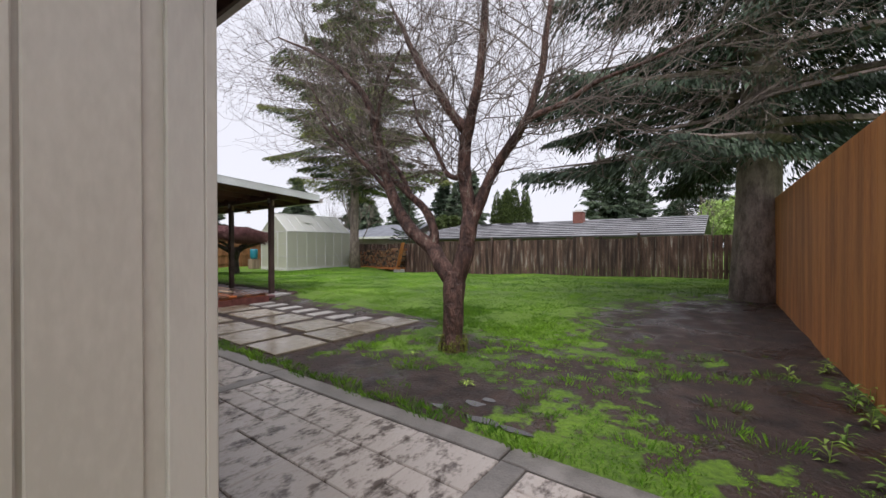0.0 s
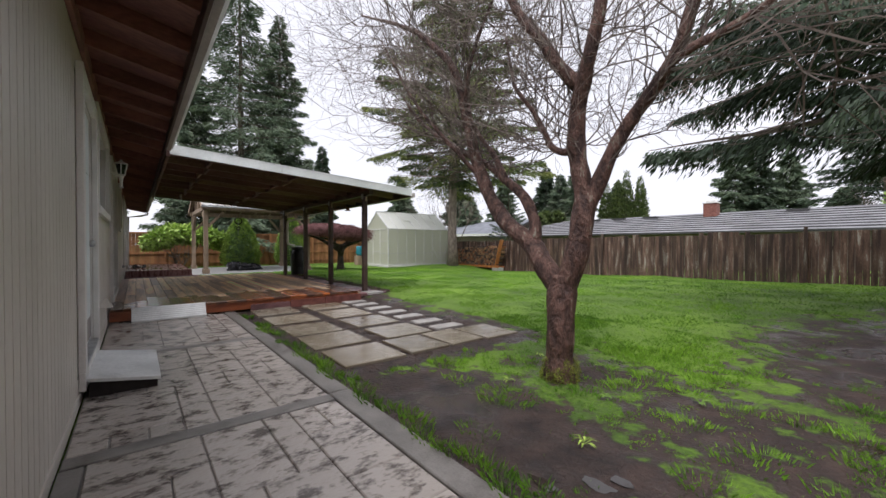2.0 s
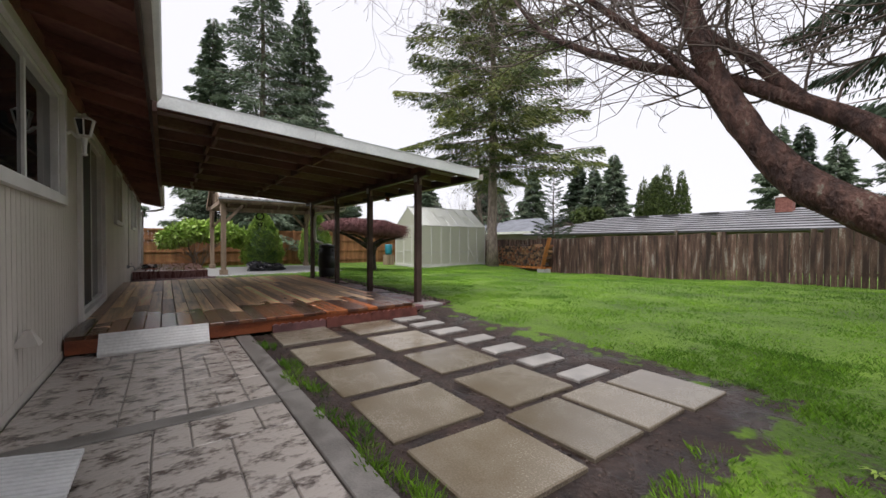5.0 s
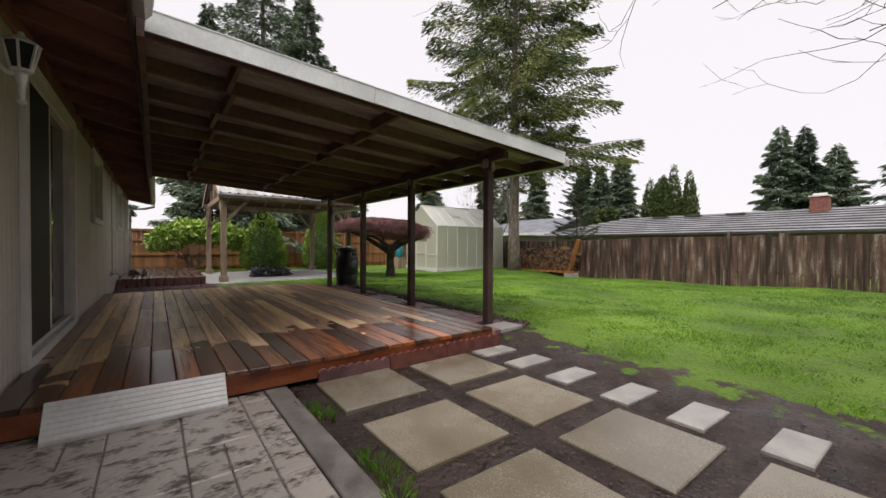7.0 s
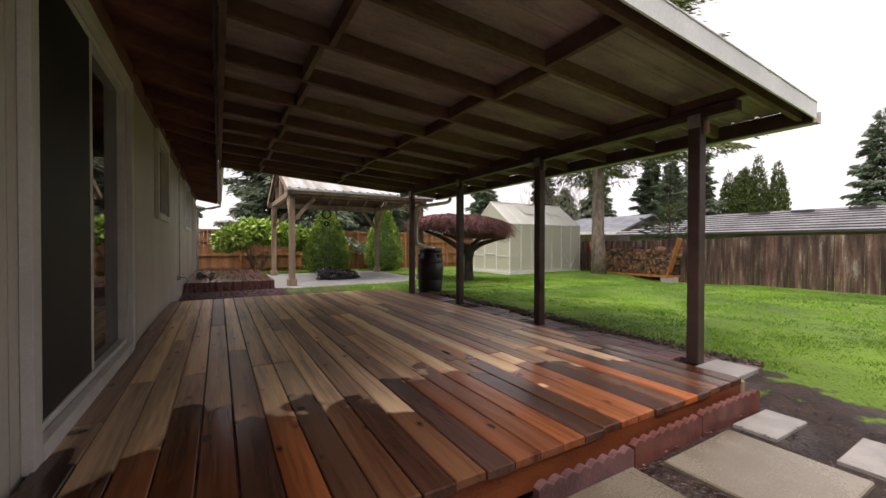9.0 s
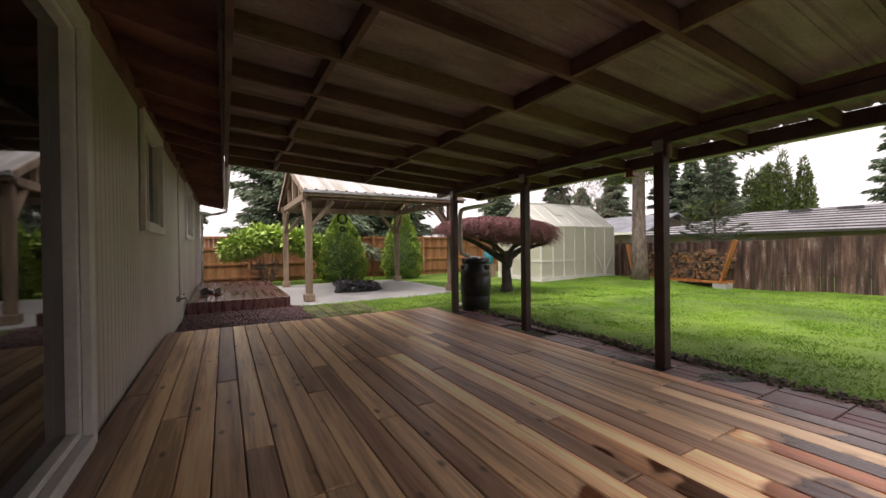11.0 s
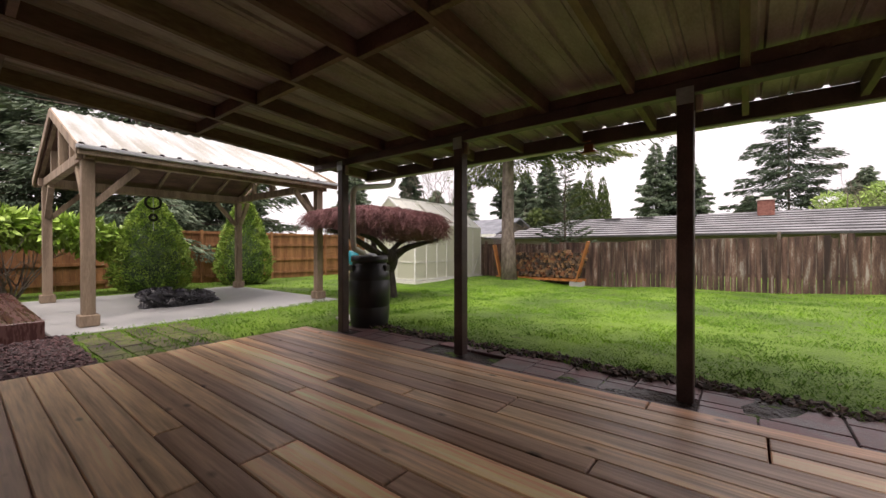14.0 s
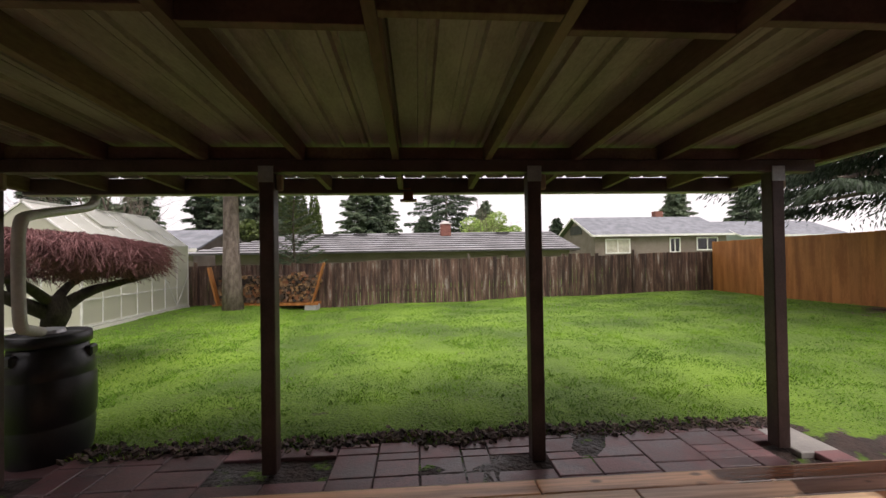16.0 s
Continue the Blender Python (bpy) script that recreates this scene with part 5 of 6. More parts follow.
def big_leaf_shrub():
    t = empty("shrub", (-22.4, 1.9, 0), label="spreading shrub with bright yellow-green leaves", category="shrub")
    rng = np.random.default_rng(4)
    v, f = [], []
    for k in range(9):
        a = k * .7
        twig_out(rng, Vector((.1 * math.cos(a), .1 * math.sin(a), 0)), Vector((.5 * math.cos(a), .5 * math.sin(a), .9)).normalized(), 1.3, .025, 2, v, f, .25, 2, .05)
    mesh_ob("stems", v, f, TWIG, t)
    cs = [(rng.normal(0, .2), -1.0 + 2.7 * k / 11, 1.25 + .32 * math.sin(math.pi * k / 11) + rng.normal(0, .1), .42, .42, .34) for k in range(12)]
    blob_leaves(t, "leaf_mass", cs, 6500, .21, LEAF, 4, .34, droop=.3)


big_leaf_shrub()


def weeping_maple():
    t = empty("weeping_maple", (-15.42, 6.80, .07), label="low umbrella-shaped weeping maple with bare purple-red twigs", category="tree")
    v, f = [], []
    main = [[(0, 0, -.1), (.02, 0, .25), (-.03, .02, .55), (.05, 0, .8), (.0, .0, 1.0)], [(.02, 0, .75), (-.15, -.35, 1.0), (-.3, -.75, 1.25), (-.45, -1.15, 1.4)],
            [(.03, 0, .8), (.2, .25, 1.02), (.4, .5, 1.12), (.7, .75, 1.22)], [(0, 0, .9), (-.1, .4, 1.15), (-.1, .9, 1.3)], [(0, 0, .9), (.1, -.5, 1.2), (.15, -.9, 1.3)], [(-.3, -.15, 1.0), (-.7, .1, 1.3), (-1.3, .2, 1.4)]]
    rad = [[.19, .13, .115, .15, .12], [.10, .075, .055, .03], [.10, .075, .05, .03], [.07, .05, .03], [.07, .05, .03], [.06, .045, .02]]
    for p, r in zip(main, rad):
        P = smooth_line(p, 4)
        poly_tube(P, list(np.interp(np.linspace(0, 1, len(P)), np.linspace(0, 1, len(r)), r)), 8, True, v, f)
    mesh_ob("trunk", v, f, BARK_DARK, t, "dark twisted trunk", smooth=True)
    rng = np.random.default_rng(2)
    v, f = [], []
    for k in range(11000):
        a = rng.random() * 2 * math.pi
        rr = math.sqrt(rng.random())
        px, py = 1.22 * rr * math.cos(a), 1.32 * rr * math.sin(a)
        reach = 1 + .14 * noise.noise((math.cos(a) * 1.6, math.sin(a) * 1.6, 4))
        thick = .20 + .34 * (1 - rr ** 2) * (.6 + .4 * math.sin(a)) + .12 * (1 + math.sin(a)) / 2
        top = 1.83 - .20 * rr ** 2 - .07 * rr * math.sin(a) + .05 * noise.noise((px * 3, py * 3, 1))
        p = Vector((px * reach, py * reach - .28, top - thick * rng.random() ** 1.4))
        o = Vector((math.cos(a + rng.normal() * .5), math.sin(a + rng.normal() * .5), 0))
        L = .12 + .20 * rng.random()
        pts = [p, p + o * L * .4 + Vector((0, 0, .035)), p + o * L * .75 + Vector((rng.normal() * .03, rng.normal() * .03, -.01)), p + o * L + Vector((rng.normal() * .04, rng.normal() * .04, -.05 - .11 * rng.random()))]
        poly_tube(pts, [.0055, .0048, .0038, .002], 3, False, v, f)
    tagged(mesh_ob("twig_mass", v, f, TWIG_RED, t, "purple-red hanging twigs"), kind="stuff")


weeping_maple()
def bright_tree(x, y, h, r, seed, mat, lab):
    t = empty("tree", (x, y, -.2), label=lab, category="tree", group="leafy background trees")
    rng = np.random.default_rng(seed)
    v, f = [], []
    twig_out(rng, Vector((0, 0, 0)), Vector((0, 0, 1)), h * .7, .16, 3, v, f, .2, 4, .1)
    mesh_ob("trunk", v, f, BARK, t)
    cs = [(rng.normal(0, r * .45), rng.normal(0, r * .45), h * (.45 + .5 * rng.random()), r * .42, r * .42, r * .33) for k in range(12)]
    blob_leaves(t, "crown", cs, 9000, .3, mat, seed, .5)


bright_tree(-0.6, 60, 7.2, 3.3, 3, SPRING, "pale green tree in new leaf")
bright_tree(3.4, 58, 5.6, 2.2, 5, SPRING, "pale green tree in new leaf")
bright_tree(-22, 30, 4.2, .9, 7, THUJA_DARK, "low green garden tree")


def bare_far(x, y, h, seed):
    t = empty("tree", (x, y, -.2), label="leafless tree beyond the fence", category="tree", group="bare background trees")
    rng = np.random.default_rng(seed)
    v, f = [], []
    twig_out(rng, Vector((0, 0, 0)), Vector((0, 0, 1)), h, .12, 4, v, f, .3, 4, .12)
    tagged(mesh_ob("branch_mass", v, f, TWIG, t), kind="stuff")


for i, (x, y, h) in enumerate([(-24.5, 21, 5.0), (-27, 23, 5.5), (-40, 9, 6), (-2.5, 50, 6)]):
    bare_far(x, y, h, 40 + i)


# ---- pergola shelter ----
def gazebo():
    g = empty("gazebo", (-18.5, 4.2, .05), label="weathered timber shelter with a pale mossy metal gable roof", category="gazebo")
    X0, X1, Y0, Y1 = -20.3, -16.62, 2.25, 5.88

    def T(name, a, b, w=.14, h=.14, par=g, mat=TIMBER):
        bm = bmesh.new()
        bar(bm, Vector(a) - g.location, Vector(b) - g.location, w, h)
        return part(name, bm, mat, par, bevel=.006)
    for x in (X0, X1):
        for y in (Y0, Y1):
            p = T("post", (x, y, .05), (x, y, 2.32))
            bm = bmesh.new()
            box(bm, x - .11 + 18.5, x + .11 + 18.5, y - .11 - 4.2, y + .11 - 4.2, 0, .16)
            part("post_foot", bm, TIMBER, p, bevel=.012)
            sy = 1 if y == Y0 else -1
            sx = 1 if x == X0 else -1
            T("brace", (x, y + sy * .06, 1.72), (x, y + sy * .55, 2.28), .09, .09)
            T("brace", (x + sx * .06, y, 1.72), (x + sx * .55, y, 2.28), .09, .09)
    for x in (X0, X1):
        T("beam", (x, 2.13, 2.40), (x, 6.06, 2.40), .12, .16)
    for y in (Y0, Y1):
        T("beam", (X0 - .2, y, 2.405), (X1 + .2, y, 2.405), .11, .15)
        T("king_post", (-18.5, y, 2.48), (-18.5, y, 3.25), .11, .11)
        for s in (-1, 1):
            T("strut", (-18.5 + s * .9, y, 2.48), (-18.5 + s * .9, y, 2.88), .09, .09)
    for k in range(7):
        y = 2.18 + k * .635
        for s in (-1, 1):
            T("rafter", (-18.5 + s * 2.1, y, 2.44), (-18.5, y, 3.30), .06, .10)
    T("ridge_beam", (-18.5, 2.13, 3.27), (-18.5, 6.06, 3.27), .06, .12)
    for s in (-1, 1):
        prof, y = [], 2.1
        while y < 6.06:
            prof += [(y, 0), (y + .02, .022), (y + .06, .022), (y + .08, 0)]
            y += .22
        vs = []
        for u in (0, 1):
            for y, dz in prof:
                vs.append((s * 2.22 * (1 - u), y - 4.2, 2.42 + .94 * u + dz))
        k = len(prof)
        vs += [(a, b, c + .006) for a, b, c in vs]
        fs = [(i, i + 1, k + i + 1, k + i) for i in range(k - 1)] + [(2 * k + i, 3 * k + i, 3 * k + i + 1, 2 * k + i + 1) for i in range(k - 1)]
        mesh_ob("roof_sheet", vs, fs, GAZROOF, g, "pale mossy metal roof")
        bm = bmesh.new()
        bar(bm, (s * 2.2, -.1, 2.405 - .05), (0, -.1, 3.345 - .05), 3.94, .012)
        part("roof_lining", bm, RAFTER, g, "thin dark brown sheet under the metal roof")
        for y in (2.1, 6.11):
            T("barge_board", (-18.5 + s * 2.2, y, 2.41), (-18.5, y, 3.35), .03, .14)
        T("eave_board", (-18.5 + s * 2.22, 2.1, 2.40), (-18.5 + s * 2.22, 6.11, 2.40), .03, .12)
    T("eave_gutter", (-16.24, 2.08, 2.43), (-16.24, 6.14, 2.43), .08, .05, g, METAL)


gazebo()
pad = part("concrete_pad", boxes((-20.85, -16.13, 1.83, 6.1, -.1, .045)), CONCRETE, bevel=.012)
tagged(pad, "wet pale concrete pad under the shelter", "pavement", kind="structure")


def yard_ornament():
    o = empty("garden_ornament", (-20.38, 4.0, 1.88), label="round dark metal ornament hanging before the cone shrub", category="ornament")
    for r, z in ((.15, 0.3), (.07, -.05)):
        v, f = poly_tube([(0, r * math.cos(a * math.pi / 8), z + r * math.sin(a * math.pi / 8)) for a in range(17)], [.028] * 17, 6)
        mesh_ob("ring", v, f, DARK, o)
    v, f = poly_tube([(0, 0, .45), (0, 0, -.35)], [.006] * 2, 4)
    mesh_ob("chain", v, f, METAL, o)
    v, f = poly_tube([(0, 0, .5), (0, 0, .45)], [.01] * 2, 4)
    mesh_ob("hook", v, f, METAL, o)


yard_ornament()


# ---- small composite deck by the back door ----
d2 = empty("small_deck", (-18, 1, 0), label="small low wet red-brown plank deck by the back door", category="deck")
COMPOSITE = surface("wet_composite_board", (0.07, 0.03, 0.028), (0.14, 0.07, 0.062), 3, 0.18, 0.2, (.3, 5, 1), 12, tint=.15, rough_to=.4)
part("frame", boxes((-20.6, -16.04, 0.04, 1.76, 0, .235)), COMPOSITE, d2)
part("face_board", boxes((-16.035, -16.005, .03, 1.77, 0.01, .262)), COMPOSITE, d2, bevel=.004)
for k in range(12):
    part("board", boxes((-20.6, -16.01, .045 + k * .144, .182 + k * .144, .237, .264)), COMPOSITE, d2, bevel=.004)
settle(d2)


def shoe(x, y, z, turn, group):
    s = empty("shoe", (x, y, z), label="dark worn shoe on the small wet deck", category="shoe", group=group)
    bm = bmesh.new()
    bmesh.ops.create_uvsphere(bm, u_segments=12, v_segments=8, radius=1, matrix=Matrix.Diagonal((.14, .05, .05, 1)))
    for v in bm.verts:
        if v.co.x < 0:
            v.co.z = v.co.z * 1.5 + .03
        v.co.z = max(v.co.z, -.02)
    part("upper", bm, BAGP, s, smooth=True)
    part("sole", boxes((-.14, .14, -.045, .045, -.045, -.021)), RIMWOOD, s, bevel=.01)
    s.rotation_euler = (0, 0, turn)
    return s


shoe(-17.0, .25, .31, .4, "shoes by the door")
shoe(-17.35, .30, .31, 1.0, "shoes by the door")
shoe(-17.15, .50, .31, -.3, "shoes by the door")


def bag():
    b = empty("black_bag", (-17.95, 3.75, .045), label="crumpled black plastic bag lying on the concrete pad", category="bag")
    bm = bmesh.new()
    bmesh.ops.create_icosphere(bm, subdivisions=5, radius=1)
    for v in bm.verts:
        p = v.co.copy()
        k = 1 + .30 * noise.noise(p * 1.7) + .22 * noise.noise(p * 4.1) + .10 * abs(noise.noise(p * 9))
        v.co = Vector((p.x * .34 * k, p.y * .56 * k, max(0, (p.z * .17 * k) + .10 + .10 * noise.noise(Vector((p.x, p.y, 0)) * 2.2))))
        if p.y < -.2:
            v.co.z *= 1.35
    part("sheet", bm, BAGP, b, smooth=False)
    bm = bmesh.new()
    bmesh.ops.create_icosphere(bm, subdivisions=4, radius=1)
    for v in bm.verts:
        p = v.co.copy()
        k = 1 + .35 * noise.noise(p * 2.6 + Vector((4, 4, 4)))
        v.co = Vector((p.x * .14 * k, -.35 + p.y * .16 * k, .20 + p.z * .09 * k))
    part("fold", bm, BAGP, b)


bag()


# ---- rain barrel ----
def barrel():
    b = empty("rain_barrel", (-13.40, 4.49, .08), label="tall black plastic rain barrel by the corner post", category="barrel")
    bm = bmesh.new()
    rounded([(.245, 0), (.265, .015), (.272, .04), (.285, .12), (.296, .26), (.290, .275), (.290, .29), (.302, .31), (.307, .46), (.303, .60), (.294, .615), (.294, .63), (.300, .65), (.292, .71), (.27, .775), (.255, .80), (.25, .87)], bm, n=40)
    part("body", bm, BLACKP, b, smooth=True)
    bm = bmesh.new()
    rounded([(.25, .845), (.272, .85), (.276, .875), (.272, .925), (.258, .935), (.25, .915), (.2, .905)], bm, n=40)
    part("lid", bm, BLACKP, b, "black rimmed lid", smooth=True)
    for s in (0.4, 2.5, 4.4):
        bm = bmesh.new()
        box(bm, .235, .298, -.075, .075, .735, .815)
        bmesh.ops.transform(bm, matrix=Matrix.Rotation(s, 4, "Z"), verts=bm.verts[:])
        part("grip", bm, BLACKP, b, bevel=.015)
    bm = bmesh.new()
    rounded([(.13, .93), (.12, .955), (.06, .965)], bm, (-.03, 0, 0), 20)
    part("mesh_screen", bm, METAL, b, "grey inlet screen")
    b.scale = (.88, .88, 1.0)


barrel()


# ---- greenhouse ----
def greenhouse():
    g = empty("greenhouse", (-19.5, 12.7, -.12), label="translucent panelled greenhouse with a pale metal frame", category="greenhouse")
    X0, X1, Y0, Y1, E, R = -20.75, -18.25, 10.7, 14.75, 1.92, 2.88
    XM = (X0 + X1) / 2
    O = g.location

    def fr(name, a, b, w=.035, mat=WHITEMETAL):
        bm = bmesh.new()
        bar(bm, Vector(a) - O, Vector(b) - O, w, w)
        return part(name, bm, mat, g)

    def quad(name, pts, mat=POLY):
        pts = [Vector(p) - O for p in pts]
        n = (pts[1] - pts[0]).cross(pts[2] - pts[0]).normalized() * .006
        k = len(pts)
        mesh_ob(name, pts + [p + n for p in pts], [tuple(range(k))[::-1], tuple(range(k, 2 * k))] + [(i, (i + 1) % k, k + (i + 1) % k, k + i) for i in range(k)], mat, g)
    ny = 7
    for k in range(ny):
        ya, yb = Y0 + (Y1 - Y0) * k / ny + .012, Y0 + (Y1 - Y0) * (k + 1) / ny - .012
        for x, s in ((X1, 1), (X0, -1)):
            quad("wall_panel", [(x, ya, .0), (x, yb, .0), (x, yb, E), (x, ya, E)])
            quad("roof_panel", [(x, ya, E + .01), (x, yb, E + .01), (XM, yb, R), (XM, ya, R)], POLY_SKYLIT)
    for k in range(ny + 1):
        y = Y0 + (Y1 - Y0) * k / ny
        fr("upright", (X1 + .01, y, 0), (X1 + .01, y, E), .028)
        fr("roof_bar", (X1, y, E + .02), (XM, y, R + .02), .028)
        fr("roof_bar", (X0, y, E + .02), (XM, y, R + .02), .028)
    for z in (0.02, E):
        fr("side_rail", (X1 + .01, Y0, z), (X1 + .01, Y1, z), .05)
        fr("front_rail", (X0, Y0 - .01, z), (X1, Y0 - .01, z), .05)
    fr("brace", (X1 + .025, Y1 - .6, .05), (X1 + .025, Y1, 1.0), .02)
    fr("brace", (X1 + .025, Y1 - 1.2, 1.0), (X1 + .025, Y1 - .6, .05), .02)
    fr("mid_rail", (X1 + .015, Y0, .62), (X1 + .015, Y1, .62), .03)
    fr("ridge", (XM, Y0 - .05, R + .03), (XM, Y1 + .05, R + .03), .05)
    for a, b in ((X0, XM - .4), (XM - .4, XM + .4), (XM + .4, X1)):
        quad("end_panel", [(a + .012, Y0, 0.02), (b - .012, Y0, 0.02), (b - .012, Y0, E - .01), (a + .012, Y0, E - .01)])
        quad("end_panel", [(a + .012, Y1, 0.02), (b - .012, Y1, 0.02), (b - .012, Y1, E - .01), (a + .012, Y1, E - .01)])
        fr("upright", (a, Y0 - .012, 0), (a, Y0 - .012, E), .035)
    fr("upright", (X1, Y0 - .012, 0), (X1, Y0 - .012, E), .035)
    for y in (Y0, Y1):
        quad("gable_panel", [(X0, y, E + .012), (X1, y, E + .012), (XM, y, R - .005)])
    fr("gable_bar", (X0, Y0 - .015, E + .02), (XM, Y0 - .015, R), .04)
    fr("gable_bar", (X1, Y0 - .015, E + .02), (XM, Y0 - .015, R), .04)
    fr("door_rail", (XM - .4, Y0 - .02, .7), (XM + .4, Y0 - .02, .7), .035)
    for z in (.62, 1.27):
        fr("front_rail", (X0, Y0 - .015, z), (XM - .42, Y0 - .015, z), .03)
        fr("front_rail", (XM + .42, Y0 - .015, z), (X1, Y0 - .015, z), .03)
    for y in (12.0, 13.5):
        quad("roof_vent", [(X1 - .55, y, E + .50), (X1 - .55, y + .55, E + .50), (XM + .1, y + .55, R + .02), (XM + .1, y, R + .02)], POLY_SKYLIT)
    part("base", boxes((X0 - .04 - O.x, X1 + .04 - O.x, Y0 - .04 - O.y, Y1 + .04 - O.y, -.12, .10)), TRIM, g, "pale base rail")
    # shelves and pots seen dimly inside
    part("shelf", boxes((X0 + .1 - O.x, X0 + .6 - O.x, Y0 + .3 - O.y, Y1 - .3 - O.y, .82, .86)), CREAMP, g)


greenhouse()


# ---- woodpile ----
def woodpile():
    w = empty("firewood_rack", (-15.6, 14.75, -.27), label="low rack of split firewood with slanted orange end boards", category="firewood rack")
    O = w.location

    def T(name, a, b, ww, h, mat=CEDAR):
        bm = bmesh.new()
        bar(bm, Vector(a) - O, Vector(b) - O, ww, h)
        return part(name, bm, mat, w, bevel=.004)
    for x in (-17.1, -15.7, -14.2):
        piece("concrete_block", (x - .2 - O.x, x + .2 - O.x, -.25, .2, 0, .19), CONCRETE, w, bevel=.012)
    T("rail", (-17.35, 14.52, -.04), (-13.95, 14.52, -.04), .05, .09)
    T("rail", (-17.35, 14.92, -.04), (-13.95, 14.92, -.04), .05, .09)
    for y in (14.48, 14.60):
        T("end_board", (-14.15, y, -.06), (-13.75, y, 1.32), .11, .05)
        T("end_board", (-17.15, y, -.06), (-17.45, y, 1.22), .11, .05)
    rng = random.Random(5)
    pile = []
    n = 0
    z = .08
    row = 0
    while z < 1.02:
        x = -17.15 + rng.random() * .1
        while x < -14.1 + row * .02:
            r = rng.uniform(.035, .075)
            top = .95 + .12 * noise.noise((x * 1.2, 0, 1))
            if z < top:
                bm = bmesh.new()
                k = rng.choice((3, 4, 5, 8))
                ring = []
                a0 = rng.random() * 6
                ln = rng.uniform(.36, .46)
                for yy in (-.22 - rng.random() * .05, -.22 + ln):
                    ring.append([bm.verts.new((x - O.x + r * (1 if k > 3 else 1.2) * math.cos(a0 + 2 * math.pi * j / k), yy, z - O.z + r * math.sin(a0 + 2 * math.pi * j / k))) for j in range(k)])
                for j in range(k):
                    bm.faces.new((ring[0][j], ring[0][(j + 1) % k], ring[1][(j + 1) % k], ring[1][j]))
                bm.faces.new(ring[0][::-1])
                bm.faces.new(ring[1])
                lg = part("log", bm, LOGS[rng.randrange(4)], w)
                n += 1
            x += r * 1.75
        z += .088
        row += 1


LOGS = [surface("pale_split_wood", (0.16, 0.08, 0.035), (0.34, 0.20, 0.10), 9, .8, .4), surface("orange_split_wood", (0.12, 0.045, 0.02), (0.26, 0.11, 0.05), 9, .8, .4),
        surface("dark_bark_log", (0.025, 0.018, 0.015), (0.08, 0.055, 0.04), 9, .9, .6), surface("grey_brown_log", (0.08, 0.05, 0.035), (0.2, 0.13, 0.09), 9, .9, .5)]
woodpile()


# ---- ramps ----
def ribbed_ramp(name, label, x0, x1, y0, y1, z0, z1, along, ribs, sup=False):
    r = empty(name, ((x0 + x1) / 2, (y0 + y1) / 2, 0), label=label, category="ramp", group="threshold ramps")
    O = r.location
    bm = bmesh.new()
    vs = []
    n = ribs
    prof = []
    for k in range(n):
        u = k / n
        prof += [(u, .0), (u + .35 / n, .0), (u + .45 / n, .006), (u + .9 / n, .006)]
    prof.append((1, 0))
    k = len(prof)
    for e in (0, 1):
        for u, dz in prof:
            if along == "x":
                p = (x0 + (x1 - x0) * u, (y0, y1)[e], z0 + (z1 - z0) * u + dz)
            elif along == "t":
                # ribs run down the slope
                p = (x0 + (x1 - x0) * u, (y0, y1)[e], (z1, z0)[e] + dz)
            vs.append(p)
    top = len(vs)
    vs += [(a, b, c - .02) for a, b, c in vs]
    vs = [Vector(v) - O for v in vs]
    fs = [(i, i + 1, k + i + 1, k + i) for i in range(k - 1)] + [(top + i, top + k + i, top + k + i + 1, top + i + 1) for i in range(k - 1)]
    fs += [(i, top + i, top + i + 1, i + 1) for i in range(k - 1)] + [(k + i, k + i + 1, top + k + i + 1, top + k + i) for i in range(k - 1)]
    fs += [(0, k, top + k, top), (k - 1, top + k - 1, top + 2 * k - 1, 2 * k - 1)]
    mesh_ob("plate", vs, fs, RAMPWHITE, r)
    if sup:
        for i in range(7):
            x = x0 + .06 + i * (x1 - x0 - .12) / 6
            vv = [Vector((x + s, y, z)) - O for s in (0, .006) for y, z in ((y0 + .01, .002), (y1 - .02, .002), (y1 - .02, z0 - .022), (y0 + .01, z1 - .022))]
            mesh_ob("support_rib", vv, [(0, 1, 2, 3), (4, 7, 6, 5), (0, 4, 5, 1), (1, 5, 6, 2), (2, 6, 7, 3), (3, 7, 4, 0)], DARK, r)
    return r


ribbed_ramp("deck_ramp", "white ribbed plastic ramp from the path up to the wooden deck", -7.512, -7.36, .24, 1.13, .195, .022, "x", 7)
ribbed_ramp("door_ramp", "white grooved metal ramp at the pale door", -5.12, -4.18, .024, .44, .085, .15, "t", 26, True)

# ---- scalloped edging before the deck ----
edging = tagged(empty("lawn_edging", (-7.44, 2.7, 0)), "low scalloped brick-red edging along the deck front", "edging")
for i, (a, b, h) in enumerate(((1.76, 2.38, .115), (2.39, 3.0, .13), (3.01, 3.72, .14))):
    pts = []
    n = 8 if i < 2 else 9
    for k in range(n * 6 + 1):
        u = k / (n * 6)
        pts.append((a + (b - a) * u, h - .02 + .02 * abs(math.sin(math.pi * n * u))))
    X = (-7.445, -7.41)
    vs = [(x + 7.44, y - 2.7, z) for x in X for y, z in pts] + [(x + 7.44, y - 2.7, -.03) for x in X for y, z in pts]
    k = len(pts)
    fs = []
    for j in range(k - 1):
        fs += [(k + j, k + j + 1, j + 1, j), (j, j + 1, 2 * k + j + 1, 2 * k + j), (k + j + 1, k + j, 3 * k + j, 3 * k + j + 1)]
    fs += [(0, 2 * k, 3 * k, k), (k - 1, 2 * k - 1, 4 * k - 1, 3 * k - 1)]
    mesh_ob("edging_unit", vs, fs, EDGING if i else PAVER, edging)

